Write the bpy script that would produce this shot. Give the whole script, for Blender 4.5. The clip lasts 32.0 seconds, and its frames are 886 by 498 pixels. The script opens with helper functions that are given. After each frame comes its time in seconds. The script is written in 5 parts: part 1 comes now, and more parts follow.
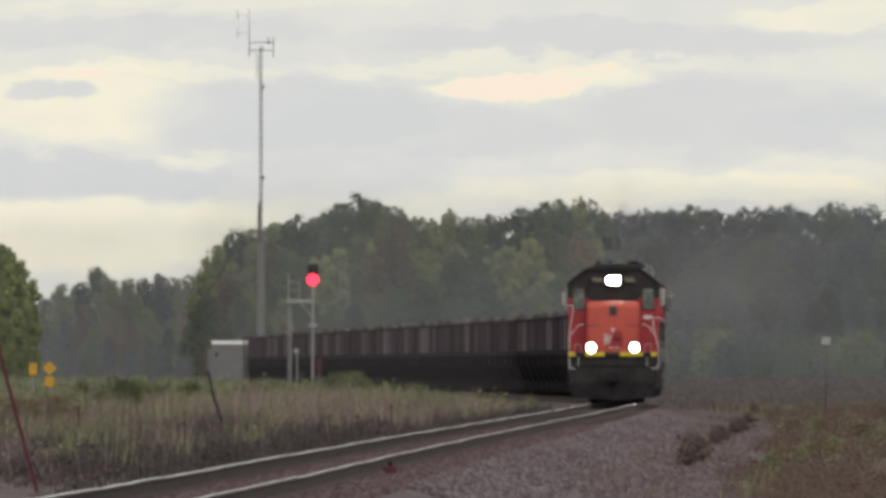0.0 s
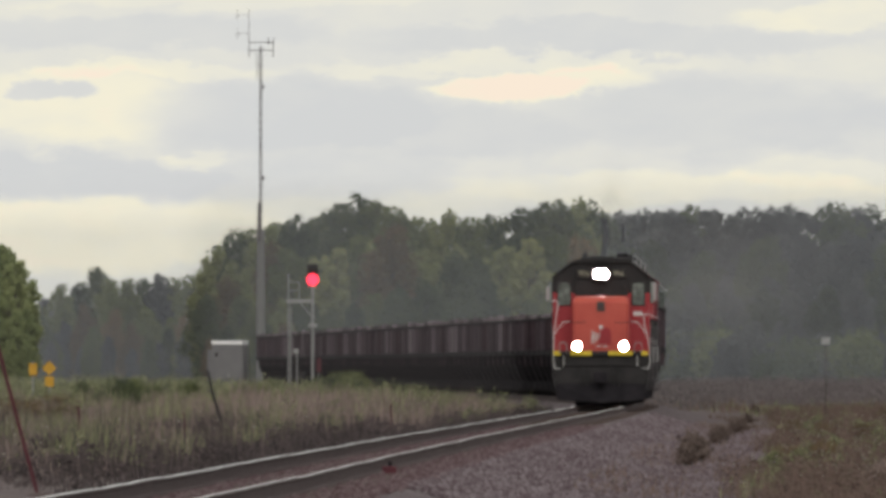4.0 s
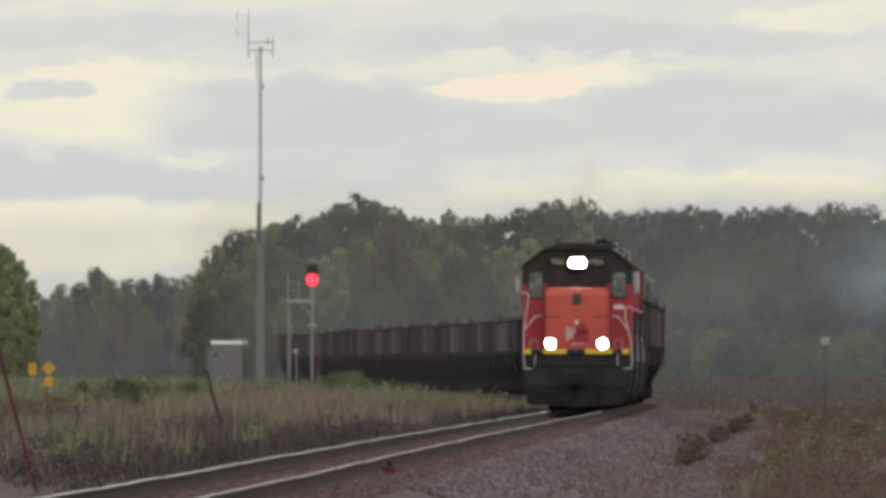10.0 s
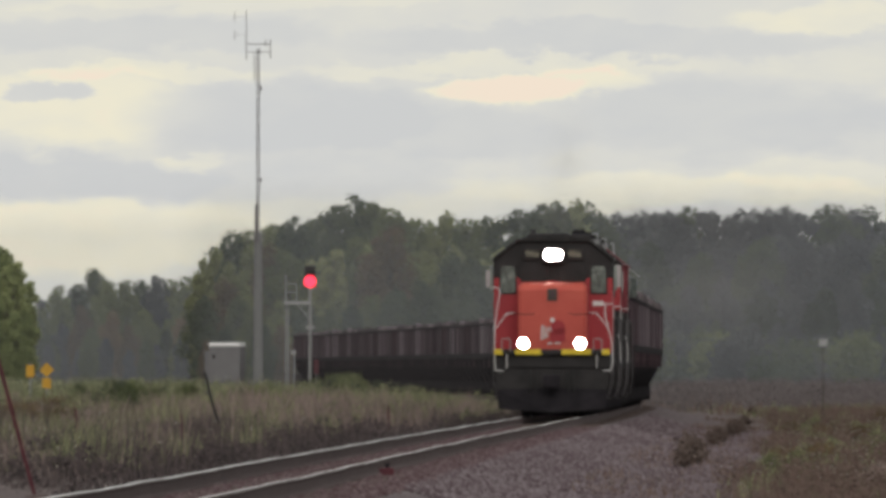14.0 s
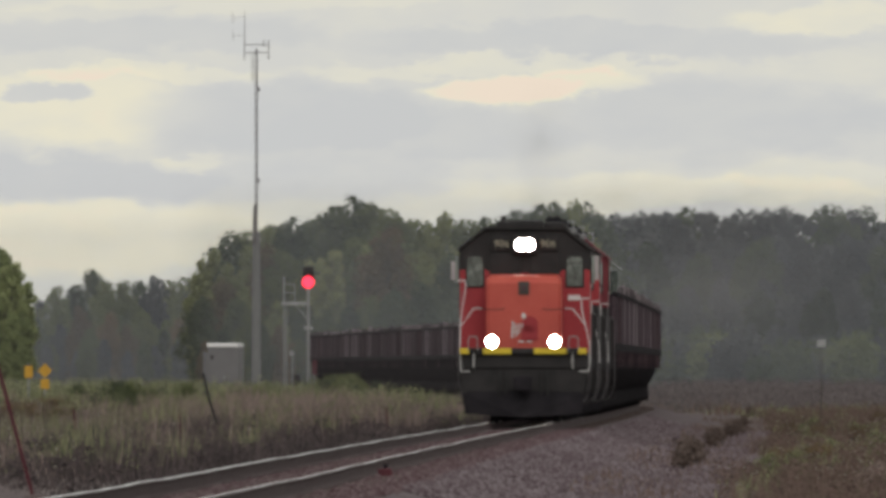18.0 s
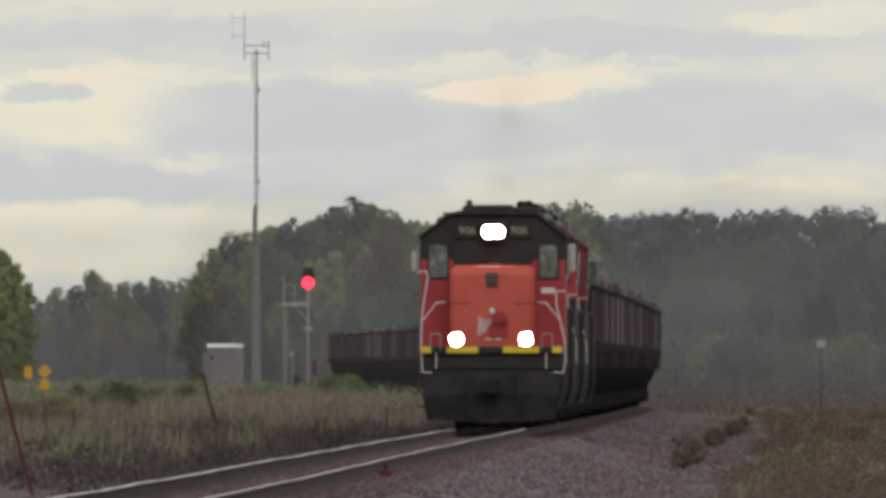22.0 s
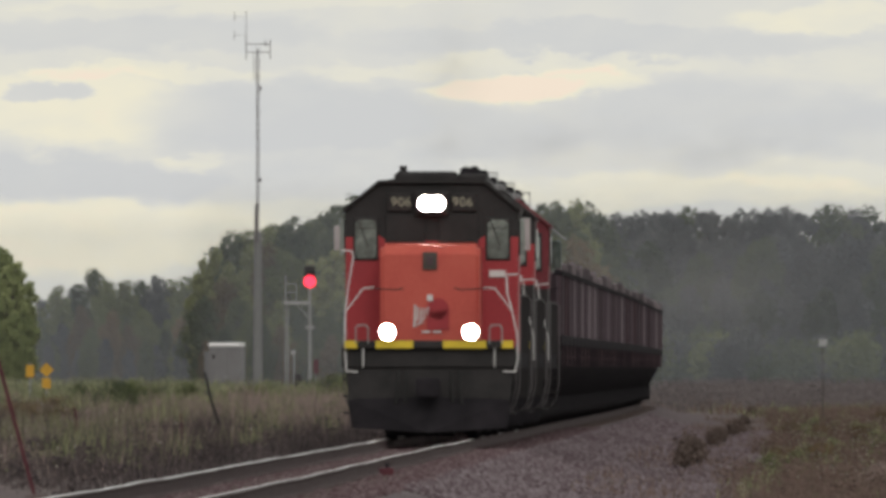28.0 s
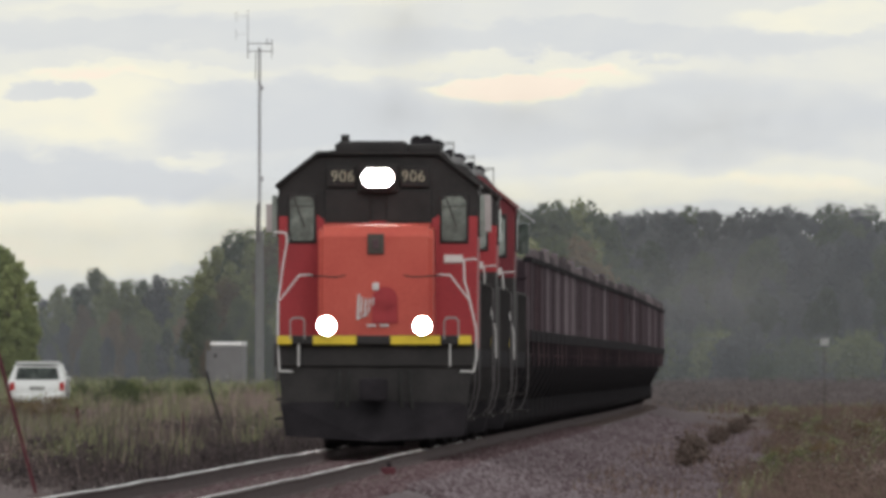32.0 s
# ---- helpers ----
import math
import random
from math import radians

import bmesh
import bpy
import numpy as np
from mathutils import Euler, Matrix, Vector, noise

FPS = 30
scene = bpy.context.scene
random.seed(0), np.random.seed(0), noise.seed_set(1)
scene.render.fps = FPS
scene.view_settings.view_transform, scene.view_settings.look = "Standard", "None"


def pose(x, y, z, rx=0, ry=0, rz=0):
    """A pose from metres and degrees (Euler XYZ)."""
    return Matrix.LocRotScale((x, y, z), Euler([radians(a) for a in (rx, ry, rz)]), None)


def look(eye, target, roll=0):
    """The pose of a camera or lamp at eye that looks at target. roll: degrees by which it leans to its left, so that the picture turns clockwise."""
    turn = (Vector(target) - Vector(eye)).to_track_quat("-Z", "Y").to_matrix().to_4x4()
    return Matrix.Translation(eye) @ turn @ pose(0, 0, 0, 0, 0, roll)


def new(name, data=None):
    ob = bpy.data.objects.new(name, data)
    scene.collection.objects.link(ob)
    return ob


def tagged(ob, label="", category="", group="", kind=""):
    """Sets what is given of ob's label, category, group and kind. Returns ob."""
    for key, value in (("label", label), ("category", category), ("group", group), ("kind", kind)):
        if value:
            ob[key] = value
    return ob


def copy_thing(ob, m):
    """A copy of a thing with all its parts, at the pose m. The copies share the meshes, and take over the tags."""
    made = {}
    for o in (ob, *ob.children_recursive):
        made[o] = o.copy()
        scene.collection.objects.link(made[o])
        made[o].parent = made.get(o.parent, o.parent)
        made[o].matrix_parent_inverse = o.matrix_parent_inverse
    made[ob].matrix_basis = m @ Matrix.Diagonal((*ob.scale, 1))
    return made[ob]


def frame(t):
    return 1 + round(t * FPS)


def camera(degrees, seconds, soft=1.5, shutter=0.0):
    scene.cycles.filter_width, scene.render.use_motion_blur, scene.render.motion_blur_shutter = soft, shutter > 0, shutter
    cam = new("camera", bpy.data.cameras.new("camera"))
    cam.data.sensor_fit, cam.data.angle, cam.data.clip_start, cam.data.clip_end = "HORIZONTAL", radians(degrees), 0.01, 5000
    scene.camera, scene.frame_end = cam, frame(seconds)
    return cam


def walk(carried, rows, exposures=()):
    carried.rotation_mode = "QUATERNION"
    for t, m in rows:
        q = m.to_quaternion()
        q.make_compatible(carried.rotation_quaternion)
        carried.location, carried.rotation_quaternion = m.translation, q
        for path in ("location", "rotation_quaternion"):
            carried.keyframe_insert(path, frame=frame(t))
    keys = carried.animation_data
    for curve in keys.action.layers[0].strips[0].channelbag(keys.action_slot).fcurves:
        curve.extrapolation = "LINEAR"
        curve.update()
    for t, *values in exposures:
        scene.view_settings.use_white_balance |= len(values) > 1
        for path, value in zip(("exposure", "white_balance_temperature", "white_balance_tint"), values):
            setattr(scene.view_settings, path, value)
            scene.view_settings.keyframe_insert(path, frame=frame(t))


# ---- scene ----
# depth along the view is told in steps of DEEP metres; at one step's distance a metre across takes up TURN units of turn
DEEP = 1.55
TURN = 24000
SCALE = TURN * DEEP
LENS = math.degrees(2 * math.atan(784 / SCALE))
EYE = Vector((0.0, 0.0, 1.26))
cam = camera(LENS, 32.0, soft=3.9)

# the slight sway of the camera on its stand: seconds, turn and tilt in units of 1/SCALE radian
walk(cam, [(t, pose(*EYE, 90 + math.degrees((211 + b) / SCALE), 0, math.degrees(a / SCALE))) for t, a, b in [
        (0, 3.7, -2.7), (0.5, 4.5, -1.9), (1, 2.2, -2.7), (1.5, 5.6, -2.7), (2, 5.2, -2.7), (2.5, 5.3, -1.9),
        (3, 5.2, -1.5), (3.5, 4.1, -2.7), (5.5, 2.5, -2.3), (6, -0.5, -2.3), (6.5, -2.4, -1.9), (7, 1.0, -2.3),
        (7.5, 1.0, -1.9), (8, 2.2, -1.5), (8.5, 1.0, -1.5), (9, 2.1, -3.0), (9.5, 1.4, -2.3), (10, 2.5, -2.7),
        (10.5, 1.8, -0.7), (11, -0.5, -1.1), (11.5, 1.4, -1.5), (12, 0.3, -0.4), (12.5, -0.1, -2.3), (13, -0.9, -1.5),
        (13.5, -0.5, -0.3), (14, -1.3, 0.4), (14.5, -0.5, -1.1), (16.5, 1.7, 0.1), (17, -3.9, 0.5), (17.5, -4.4, 2.0),
        (18, -4.4, 1.6), (18.5, -4.0, 3.2), (19, -7.2, 1.4), (19.5, -5.5, 1.4), (20, -6.3, 1.4), (20.5, -2.9, 2.0),
        (21, -4.1, 1.6), (21.5, -2.6, 3.2), (22, -4.7, 2.8), (22.5, 0.5, 2.1), (23, -1.3, 1.6), (23.5, 2.8, 2.1),
        (24, 0.2, 2.1), (24.5, 2.2, 0.5), (25, 2.0, 0.4), (25.5, 0.6, 1.9), (27.5, -1.4, 1.6), (28, -1.7, 0.5),
        (28.5, -3.3, 3.0), (29, -2.6, 1.6), (29.5, -1.4, 0.1), (30, -2.0, 1.6), (30.5, 0.2, 2.0), (31, 0.6, 1.4),
        (31.5, 0.2, 0.6), (32, 1.4, -0.9),]],
     exposures=[(0, 0.13, 6650, 12), (9, 0.08, 6650, 12), (14, 0.02, 6650, 12), (19, -0.06, 6650, 12), (23, -0.02, 6650, 12), (28, 0.03, 6650, 12), (30, 0.03, 6420, 12), (31, 0.08, 6400, 12), (32, 0.19, 6470, 12)])

# ---- sky and sun ----
SUN_UP, SUN_TURN = radians(24), radians(176)
world = bpy.data.worlds.new("world")
scene.world = world
world.use_nodes = True
nt = world.node_tree
nt.nodes.clear()


def wmath(op, a, b=None, c=None):
    n = nt.nodes.new("ShaderNodeMath")
    n.operation = op
    for i, v in enumerate((a, b, c)):
        if v is None:
            continue
        if isinstance(v, (int, float)):
            n.inputs[i].default_value = v
        else:
            nt.links.new(v, n.inputs[i])
    return n.outputs[0]


def build_sky():
    L = nt.links.new
    coord = nt.nodes.new("ShaderNodeTexCoord")
    sep = nt.nodes.new("ShaderNodeSeparateXYZ")
    L(coord.outputs["Generated"], sep.inputs[0])
    x, y, z = sep.outputs
    az = wmath("MULTIPLY", wmath("ARCTAN2", x, y), 24.0 * DEEP)
    el = wmath("MULTIPLY", wmath("ARCSINE", z), 24.0 * DEEP)
    comb = nt.nodes.new("ShaderNodeCombineXYZ")
    L(az, comb.inputs[0])
    L(wmath("MULTIPLY", el, 2.6), comb.inputs[1])
    big = nt.nodes.new("ShaderNodeTexNoise")
    big.inputs["Scale"].default_value = 2.2
    big.inputs["Detail"].default_value = 8
    big.inputs["Roughness"].default_value = 0.5
    L(comb.outputs[0], big.inputs["Vector"])
    bigv = nt.nodes.new("ShaderNodeSeparateColor")
    L(big.outputs["Color"], bigv.inputs[0])
    fine = nt.nodes.new("ShaderNodeTexNoise")
    fine.inputs["Scale"].default_value = 9.0
    fine.inputs["Detail"].default_value = 6
    fine.inputs["Roughness"].default_value = 0.6
    L(comb.outputs[0], fine.inputs["Vector"])
    finev = nt.nodes.new("ShaderNodeSeparateColor")
    L(fine.outputs["Color"], finev.inputs[0])
    wx = wmath("ADD", az, wmath("ADD", wmath("MULTIPLY", wmath("SUBTRACT", bigv.outputs[0], 0.5), 0.22), wmath("MULTIPLY", wmath("SUBTRACT", finev.outputs[0], 0.5), 0.12)))
    wy = wmath("ADD", el, wmath("ADD", wmath("MULTIPLY", wmath("SUBTRACT", bigv.outputs[1], 0.5), 0.08), wmath("MULTIPLY", wmath("SUBTRACT", finev.outputs[1], 0.5), 0.075)))
    # broad cloud bodies and gaps of the evening sky: turn, height, half width, half height, lightness
    gaps = ((-0.680, 0.464, 0.31, 0.076, 0.66), (-0.50, 0.529, 0.24, 0.018, 0.5), (0.10, 0.541, 0.42, 0.015, 0.4), (0.10, 0.497, 0.17, 0.030, 1.15),
            (0.255, 0.513, 0.10, 0.030, 0.8), (0.72, 0.625, 0.22, 0.034, 0.5), (-0.444, 0.372, 0.07, 0.016, 0.36), (0.42, 0.317, 0.45, 0.036, 0.6),
            (0.70, 0.345, 0.25, 0.03, 0.3), (-0.63, 0.232, 0.42, 0.072, 0.8), (-0.16, 0.290, 0.32, 0.030, 0.3), (-0.30, 0.655, 0.5, 0.018, 0.3))
    clouds = ((-0.68, 0.492, 0.095, 0.021, -1.1), (-0.27, 0.447, 0.27, 0.088, -0.8), (-0.02, 0.412, 0.28, 0.058, -0.6), (0.50, 0.450, 0.33, 0.083, -0.6),
            (-0.674, 0.337, 0.31, 0.052, -0.8), (-0.26, 0.330, 0.36, 0.040, -0.5), (0.30, 0.579, 0.52, 0.031, -0.6), (-0.53, 0.597, 0.36, 0.036, -0.5),
            (0.75, 0.43, 0.25, 0.05, -0.2))
    total = wmath("ADD", wmath("MULTIPLY", wmath("SUBTRACT", big.outputs["Fac"], 0.5), 0.9), wmath("MULTIPLY", wmath("SUBTRACT", fine.outputs["Fac"], 0.5), 0.7))
    for a, e, ra, re, w in gaps + clouds:
        dx = wmath("MULTIPLY", wmath("SUBTRACT", wx, a), 1 / ra)
        dy = wmath("MULTIPLY", wmath("SUBTRACT", wy, e), 1 / re)
        d = wmath("SQRT", wmath("ADD", wmath("MULTIPLY", dx, dx), wmath("MULTIPLY", dy, dy)))
        m = nt.nodes.new("ShaderNodeMapRange")
        m.interpolation_type = "SMOOTHSTEP"
        m.inputs["From Min"].default_value, m.inputs["From Max"].default_value = 1.08, 0.68
        L(d, m.inputs["Value"])
        total = wmath("ADD", total, wmath("MULTIPLY", m.outputs[0], w))
    ramp = nt.nodes.new("ShaderNodeValToRGB")
    r = ramp.color_ramp
    r.elements[0].position, r.elements[0].color = 0.0, (0.605, 0.635, 0.65, 1)
    r.elements[1].position, r.elements[1].color = 1.0, (0.90, 0.79, 0.66, 1)
    for p, c in ((0.35, (0.675, 0.695, 0.675, 1)), (0.62, (0.76, 0.765, 0.68, 1)), (0.82, (0.845, 0.825, 0.67, 1))):
        k = r.elements.new(p)
        k.color = c
    L(wmath("ADD", wmath("MULTIPLY", total, 0.5), 0.42), ramp.inputs[0])
    sky = nt.nodes.new("ShaderNodeTexSky")
    sky.sky_type, sky.sun_disc, sky.sun_elevation, sky.sun_rotation = "NISHITA", False, SUN_UP, SUN_TURN
    dim = nt.nodes.new("ShaderNodeVectorMath")
    dim.operation = "SCALE"
    dim.inputs["Scale"].default_value = 0.08
    L(sky.outputs[0], dim.inputs[0])
    mix = nt.nodes.new("ShaderNodeMix")
    mix.data_type = "RGBA"
    mix.inputs["Factor"].default_value = 0.92
    L(dim.outputs[0], mix.inputs["A"])
    L(ramp.outputs[0], mix.inputs["B"])
    bg = nt.nodes.new("ShaderNodeBackground")
    bg.inputs["Strength"].default_value = 1.0
    L(mix.outputs["Result"], bg.inputs["Color"])
    out = nt.nodes.new("ShaderNodeOutputWorld")
    L(bg.outputs[0], out.inputs[0])


build_sky()
sun = new("sun", bpy.data.lights.new("sun", "SUN"))
sun.data.energy, sun.data.angle, sun.data.color = 0.75, radians(20), (1.0, 0.96, 0.91)
sun.matrix_basis = look((math.sin(SUN_TURN) * math.cos(SUN_UP) * 50, math.cos(SUN_TURN) * math.cos(SUN_UP) * 50, math.sin(SUN_UP) * 50), (0, 0, 0))


# ---- materials ----
def material(name, colours, rough=0.8, metal=0.0, scale=3.0, fine=40.0, bump=0.3, emit=None, strength=0.0, island=0.0, stretch=(1, 1, 1), spec=0.4, alpha=1.0, thin=0.0, own=0.0):
    """colours: two or three base colours mixed by broad and fine noise; island: share of change from piece to piece; own: how much of that is one tone for the whole object."""
    m = bpy.data.materials.new(name)
    m.use_nodes = True
    t = m.node_tree
    n, L = t.nodes, t.links.new
    b = n["Principled BSDF"]
    coord = n.new("ShaderNodeTexCoord")
    mp = n.new("ShaderNodeMapping")
    mp.inputs["Scale"].default_value = stretch
    L(coord.outputs["Object"], mp.inputs[0])
    broad, small = n.new("ShaderNodeTexNoise"), n.new("ShaderNodeTexNoise")
    broad.inputs["Scale"].default_value, broad.inputs["Detail"].default_value = scale, 4
    small.inputs["Scale"].default_value, small.inputs["Detail"].default_value = fine, 3
    L(mp.outputs[0], broad.inputs["Vector"])
    L(mp.outputs[0], small.inputs["Vector"])
    mixf = n.new("ShaderNodeMath")
    mixf.operation = "MULTIPLY_ADD"
    L(broad.outputs["Fac"], mixf.inputs[0])
    mixf.inputs[1].default_value = 0.65
    sc = n.new("ShaderNodeMath")
    sc.operation = "MULTIPLY"
    L(small.outputs["Fac"], sc.inputs[0])
    sc.inputs[1].default_value = 0.35
    L(sc.outputs[0], mixf.inputs[2])
    fac = mixf.outputs[0]
    if island:
        g = n.new("ShaderNodeNewGeometry")
        oi = n.new("ShaderNodeObjectInfo")
        add = n.new("ShaderNodeMath")
        add.operation = "ADD"
        L(g.outputs["Random Per Island"], add.inputs[0])
        L(oi.outputs["Random"], add.inputs[1])
        fr = n.new("ShaderNodeMath")
        fr.operation = "FRACT"
        L(add.outputs[0], fr.inputs[0])
        mm = n.new("ShaderNodeMix")
        mm.inputs["Factor"].default_value = island
        L(fac, mm.inputs["A"])
        tone = n.new("ShaderNodeMix")
        tone.inputs["Factor"].default_value = own
        L(fr.outputs[0], tone.inputs["A"])
        L(oi.outputs["Random"], tone.inputs["B"])
        L(tone.outputs["Result"], mm.inputs["B"])
        fac = mm.outputs["Result"]
    ramp = n.new("ShaderNodeValToRGB")
    r = ramp.color_ramp
    span = (0.3, 0.7) if island < 0.5 else (0.1, 0.9)
    cols = [(*c, 1) for c in colours]
    r.elements[0].position, r.elements[0].color = span[0], cols[0]
    r.elements[1].position, r.elements[1].color = span[1], cols[-1]
    for i, c in enumerate(cols[1:-1], 1):
        k = r.elements.new(span[0] + (span[1] - span[0]) * i / (len(cols) - 1))
        k.color = c
    L(fac, ramp.inputs[0])
    L(ramp.outputs[0], b.inputs["Base Color"])
    b.inputs["Roughness"].default_value, b.inputs["Metallic"].default_value = rough, metal
    b.inputs["Specular IOR Level"].default_value = spec
    b.inputs["Alpha"].default_value = alpha
    if bump:
        bp = n.new("ShaderNodeBump")
        bp.inputs["Strength"].default_value, bp.inputs["Distance"].default_value = bump, 0.02
        L(small.outputs["Fac"], bp.inputs["Height"])
        L(bp.outputs[0], b.inputs["Normal"])
    if thin:
        tr = n.new("ShaderNodeBsdfTranslucent")
        L(ramp.outputs[0], tr.inputs["Color"])
        mx = n.new("ShaderNodeMixShader")
        mx.inputs[0].default_value = thin
        L(b.outputs[0], mx.inputs[1])
        L(tr.outputs[0], mx.inputs[2])
        L(mx.outputs[0], n["Material Output"].inputs[0])
    if emit:
        b.inputs["Emission Color"].default_value, b.inputs["Emission Strength"].default_value = (*emit, 1), strength
    return m


M = {}
M["soil"] = material("soil", [(0.0637, 0.0475, 0.0517), (0.1123, 0.081, 0.0803), (0.1026, 0.0886, 0.0759)], 0.95, scale=0.25, fine=6)
M["gravel"] = material("gravel", [(0.078, 0.056, 0.061), (0.130, 0.104, 0.110), (0.18, 0.150, 0.157)], 0.9, scale=0.6, fine=22, bump=0.8, spec=0.15)
M["stone"] = material("stone", [(0.085, 0.056, 0.064), (0.140, 0.108, 0.119), (0.23, 0.193, 0.208)], 0.85, scale=0.55, fine=9, island=0.4, stretch=(1, 0.12, 1), spec=0.2)
M["tie"] = material("tie", [(0.05, 0.035, 0.032), (0.09, 0.065, 0.06), (0.13, 0.11, 0.10)], 0.9, scale=2, fine=50, stretch=(1, 6, 6), spec=0.15)
M["stone_bed"] = material("stone_bed", [(0.068, 0.038, 0.043), (0.118, 0.076, 0.083), (0.19, 0.143, 0.150)], 0.9, scale=8, fine=60, island=0.7, spec=0.15)
M["pale_pane"] = material("pale_pane", [(0.34, 0.31, 0.31), (0.46, 0.41, 0.41)], 0.25, scale=3, fine=20, bump=0)
M["roof_white"] = material("roof_white", [(0.80, 0.80, 0.80), (0.90, 0.90, 0.89)], 0.4, scale=3, fine=20, bump=0.02)
M["pale_glass"] = material("pale_glass", [(0.12, 0.145, 0.135), (0.22, 0.25, 0.235), (0.34, 0.37, 0.35)], 0.1, scale=2.5, fine=9, bump=0, spec=0.6)
M["flower"] = material("flower", [(0.45, 0.43, 0.38), (0.6, 0.58, 0.52)], 0.8, bump=0)
M["rail_top"] = material("rail_top", [(0.75, 0.75, 0.75), (0.92, 0.92, 0.91)], 0.33, 1.0, scale=1, fine=30, bump=0.05)
M["rail_side"] = material("rail_side", [(0.040, 0.022, 0.024), (0.078, 0.047, 0.049)], 0.8, 0.0, scale=2, fine=60)
M["grass_tan"] = material("grass_tan", [(0.125, 0.098, 0.083), (0.28, 0.215, 0.195), (0.39, 0.297, 0.278), (0.22, 0.195, 0.165)], 0.85, scale=1.1, fine=4, bump=0, island=0.4, stretch=(1, 0.22, 1), thin=0.4, spec=0.2)
M["grass_green"] = material("grass_green", [(0.085, 0.092, 0.062), (0.215, 0.238, 0.128), (0.37, 0.372, 0.21)], 0.8, scale=1.1, fine=4, bump=0, island=0.4, stretch=(1, 0.22, 1), thin=0.4, spec=0.2)
M["grass_dark"] = material("grass_dark", [(0.041, 0.033, 0.038), (0.087, 0.073, 0.072), (0.153, 0.121, 0.121)], 0.85, scale=1.1, fine=4, bump=0, island=0.4, stretch=(1, 0.22, 1), thin=0.4, spec=0.2)
M["grass_rust"] = material("grass_rust", [(0.078, 0.056, 0.050), (0.18, 0.126, 0.108), (0.24, 0.170, 0.148), (0.14, 0.118, 0.088)], 0.85, scale=1.1, fine=4, bump=0, island=0.4, stretch=(1, 0.22, 1), thin=0.4, spec=0.2)
M["far_dry"] = material("far_dry", [(0.0935, 0.0821, 0.0844), (0.1653, 0.1425, 0.1436), (0.228, 0.1995, 0.1961)], 0.85, scale=0.5, fine=3, bump=0, island=0.4, thin=0.4, spec=0.2)
M["shrub_brown"] = material("shrub_brown", [(0.115, 0.087, 0.078), (0.19, 0.145, 0.128), (0.26, 0.205, 0.18)], 0.85, scale=1, fine=4, bump=0, island=0.4, thin=0.5, spec=0.2)
M["bark"] = material("bark", [(0.05, 0.04, 0.035), (0.10, 0.09, 0.08)], 0.9, scale=3, fine=30)
M["leaf_dark"] = material("leaf_dark", [(0.0335, 0.0464, 0.0255), (0.0726, 0.0916, 0.0515), (0.1259, 0.1405, 0.0765)], 0.75, scale=0.4, fine=3, bump=0, island=0.62, own=0.78, thin=0.4, spec=0.2)
M["leaf_mid"] = material("leaf_mid", [(0.060, 0.075, 0.036), (0.126, 0.146, 0.066), (0.192, 0.210, 0.096)], 0.75, scale=0.4, fine=3, bump=0, island=0.62, own=0.78, thin=0.4, spec=0.2)
M["leaf_light"] = material("leaf_light", [(0.098, 0.116, 0.053), (0.204, 0.224, 0.1), (0.315, 0.318, 0.148)], 0.75, scale=0.4, fine=3, bump=0, island=0.62, own=0.78, thin=0.4, spec=0.2)
M["leaf_fresh"] = material("leaf_fresh", [(0.13, 0.163, 0.08), (0.265, 0.315, 0.142), (0.385, 0.415, 0.19)], 0.75, scale=0.4, fine=3, bump=0, island=0.62, own=0.45, thin=0.45, spec=0.2)
# greyed foliage: the haze of distance is put into the leaf colour
M["leaf_hazed"] = material("leaf_hazed", [(0.0612, 0.0654, 0.0663), (0.096, 0.101, 0.1), (0.138, 0.1391, 0.1311)], 0.8, scale=0.4, fine=3, bump=0, island=0.62, own=0.65, thin=0.4, spec=0.2)
M["leaf_rust"] = material("leaf_rust", [(0.0686, 0.0557, 0.0351), (0.1515, 0.1152, 0.0698), (0.2393, 0.1730, 0.0969)], 0.8, scale=0.4, fine=3, bump=0, island=0.62, own=0.78, thin=0.4, spec=0.2)
M["needle"] = material("needle", [(0.0262, 0.0391, 0.0283), (0.0726, 0.1019, 0.0629)], 0.8, scale=0.6, fine=4, bump=0, island=0.62, own=0.78, thin=0.4, spec=0.2)
M["loco_red"] = material("loco_red", [(0.26, 0.014, 0.022), (0.32, 0.02, 0.028), (0.36, 0.03, 0.034)], 0.5, scale=1.2, fine=18, bump=0.05)
# darker copy of loco_red, used on the third locomotive alone
M["loco_red_dark"] = material("loco_red_dark", [(0.105, 0.0058, 0.0130), (0.135, 0.0082, 0.0165), (0.165, 0.0130, 0.0200)], 0.55, scale=1.2, fine=18, bump=0.05)
M["loco_orange"] = material("loco_orange", [(0.40, 0.052, 0.040), (0.48, 0.074, 0.052), (0.52, 0.094, 0.065)], 0.45, scale=1.2, fine=18, bump=0.05)
M["loco_black"] = material("loco_black", [(0.019, 0.0185, 0.019), (0.040, 0.037, 0.038)], 0.55, scale=2, fine=25, bump=0.1, spec=0.15)
M["grime"] = material("grime", [(0.013, 0.0123, 0.0142), (0.0314, 0.0283, 0.0323)], 0.85, scale=2, fine=30, bump=0.3, spec=0.04)
# near-black of the ore cars' hoppers, side frames and wheels
M["under_black"] = material("under_black", [(0.010, 0.0092, 0.0105), (0.022, 0.0195, 0.022)], 0.9, scale=2, fine=30, bump=0.3, spec=0.02)
M["white_paint"] = material("white_paint", [(0.50, 0.49, 0.49), (0.72, 0.71, 0.70)], 0.5, scale=4, fine=40, bump=0.05)
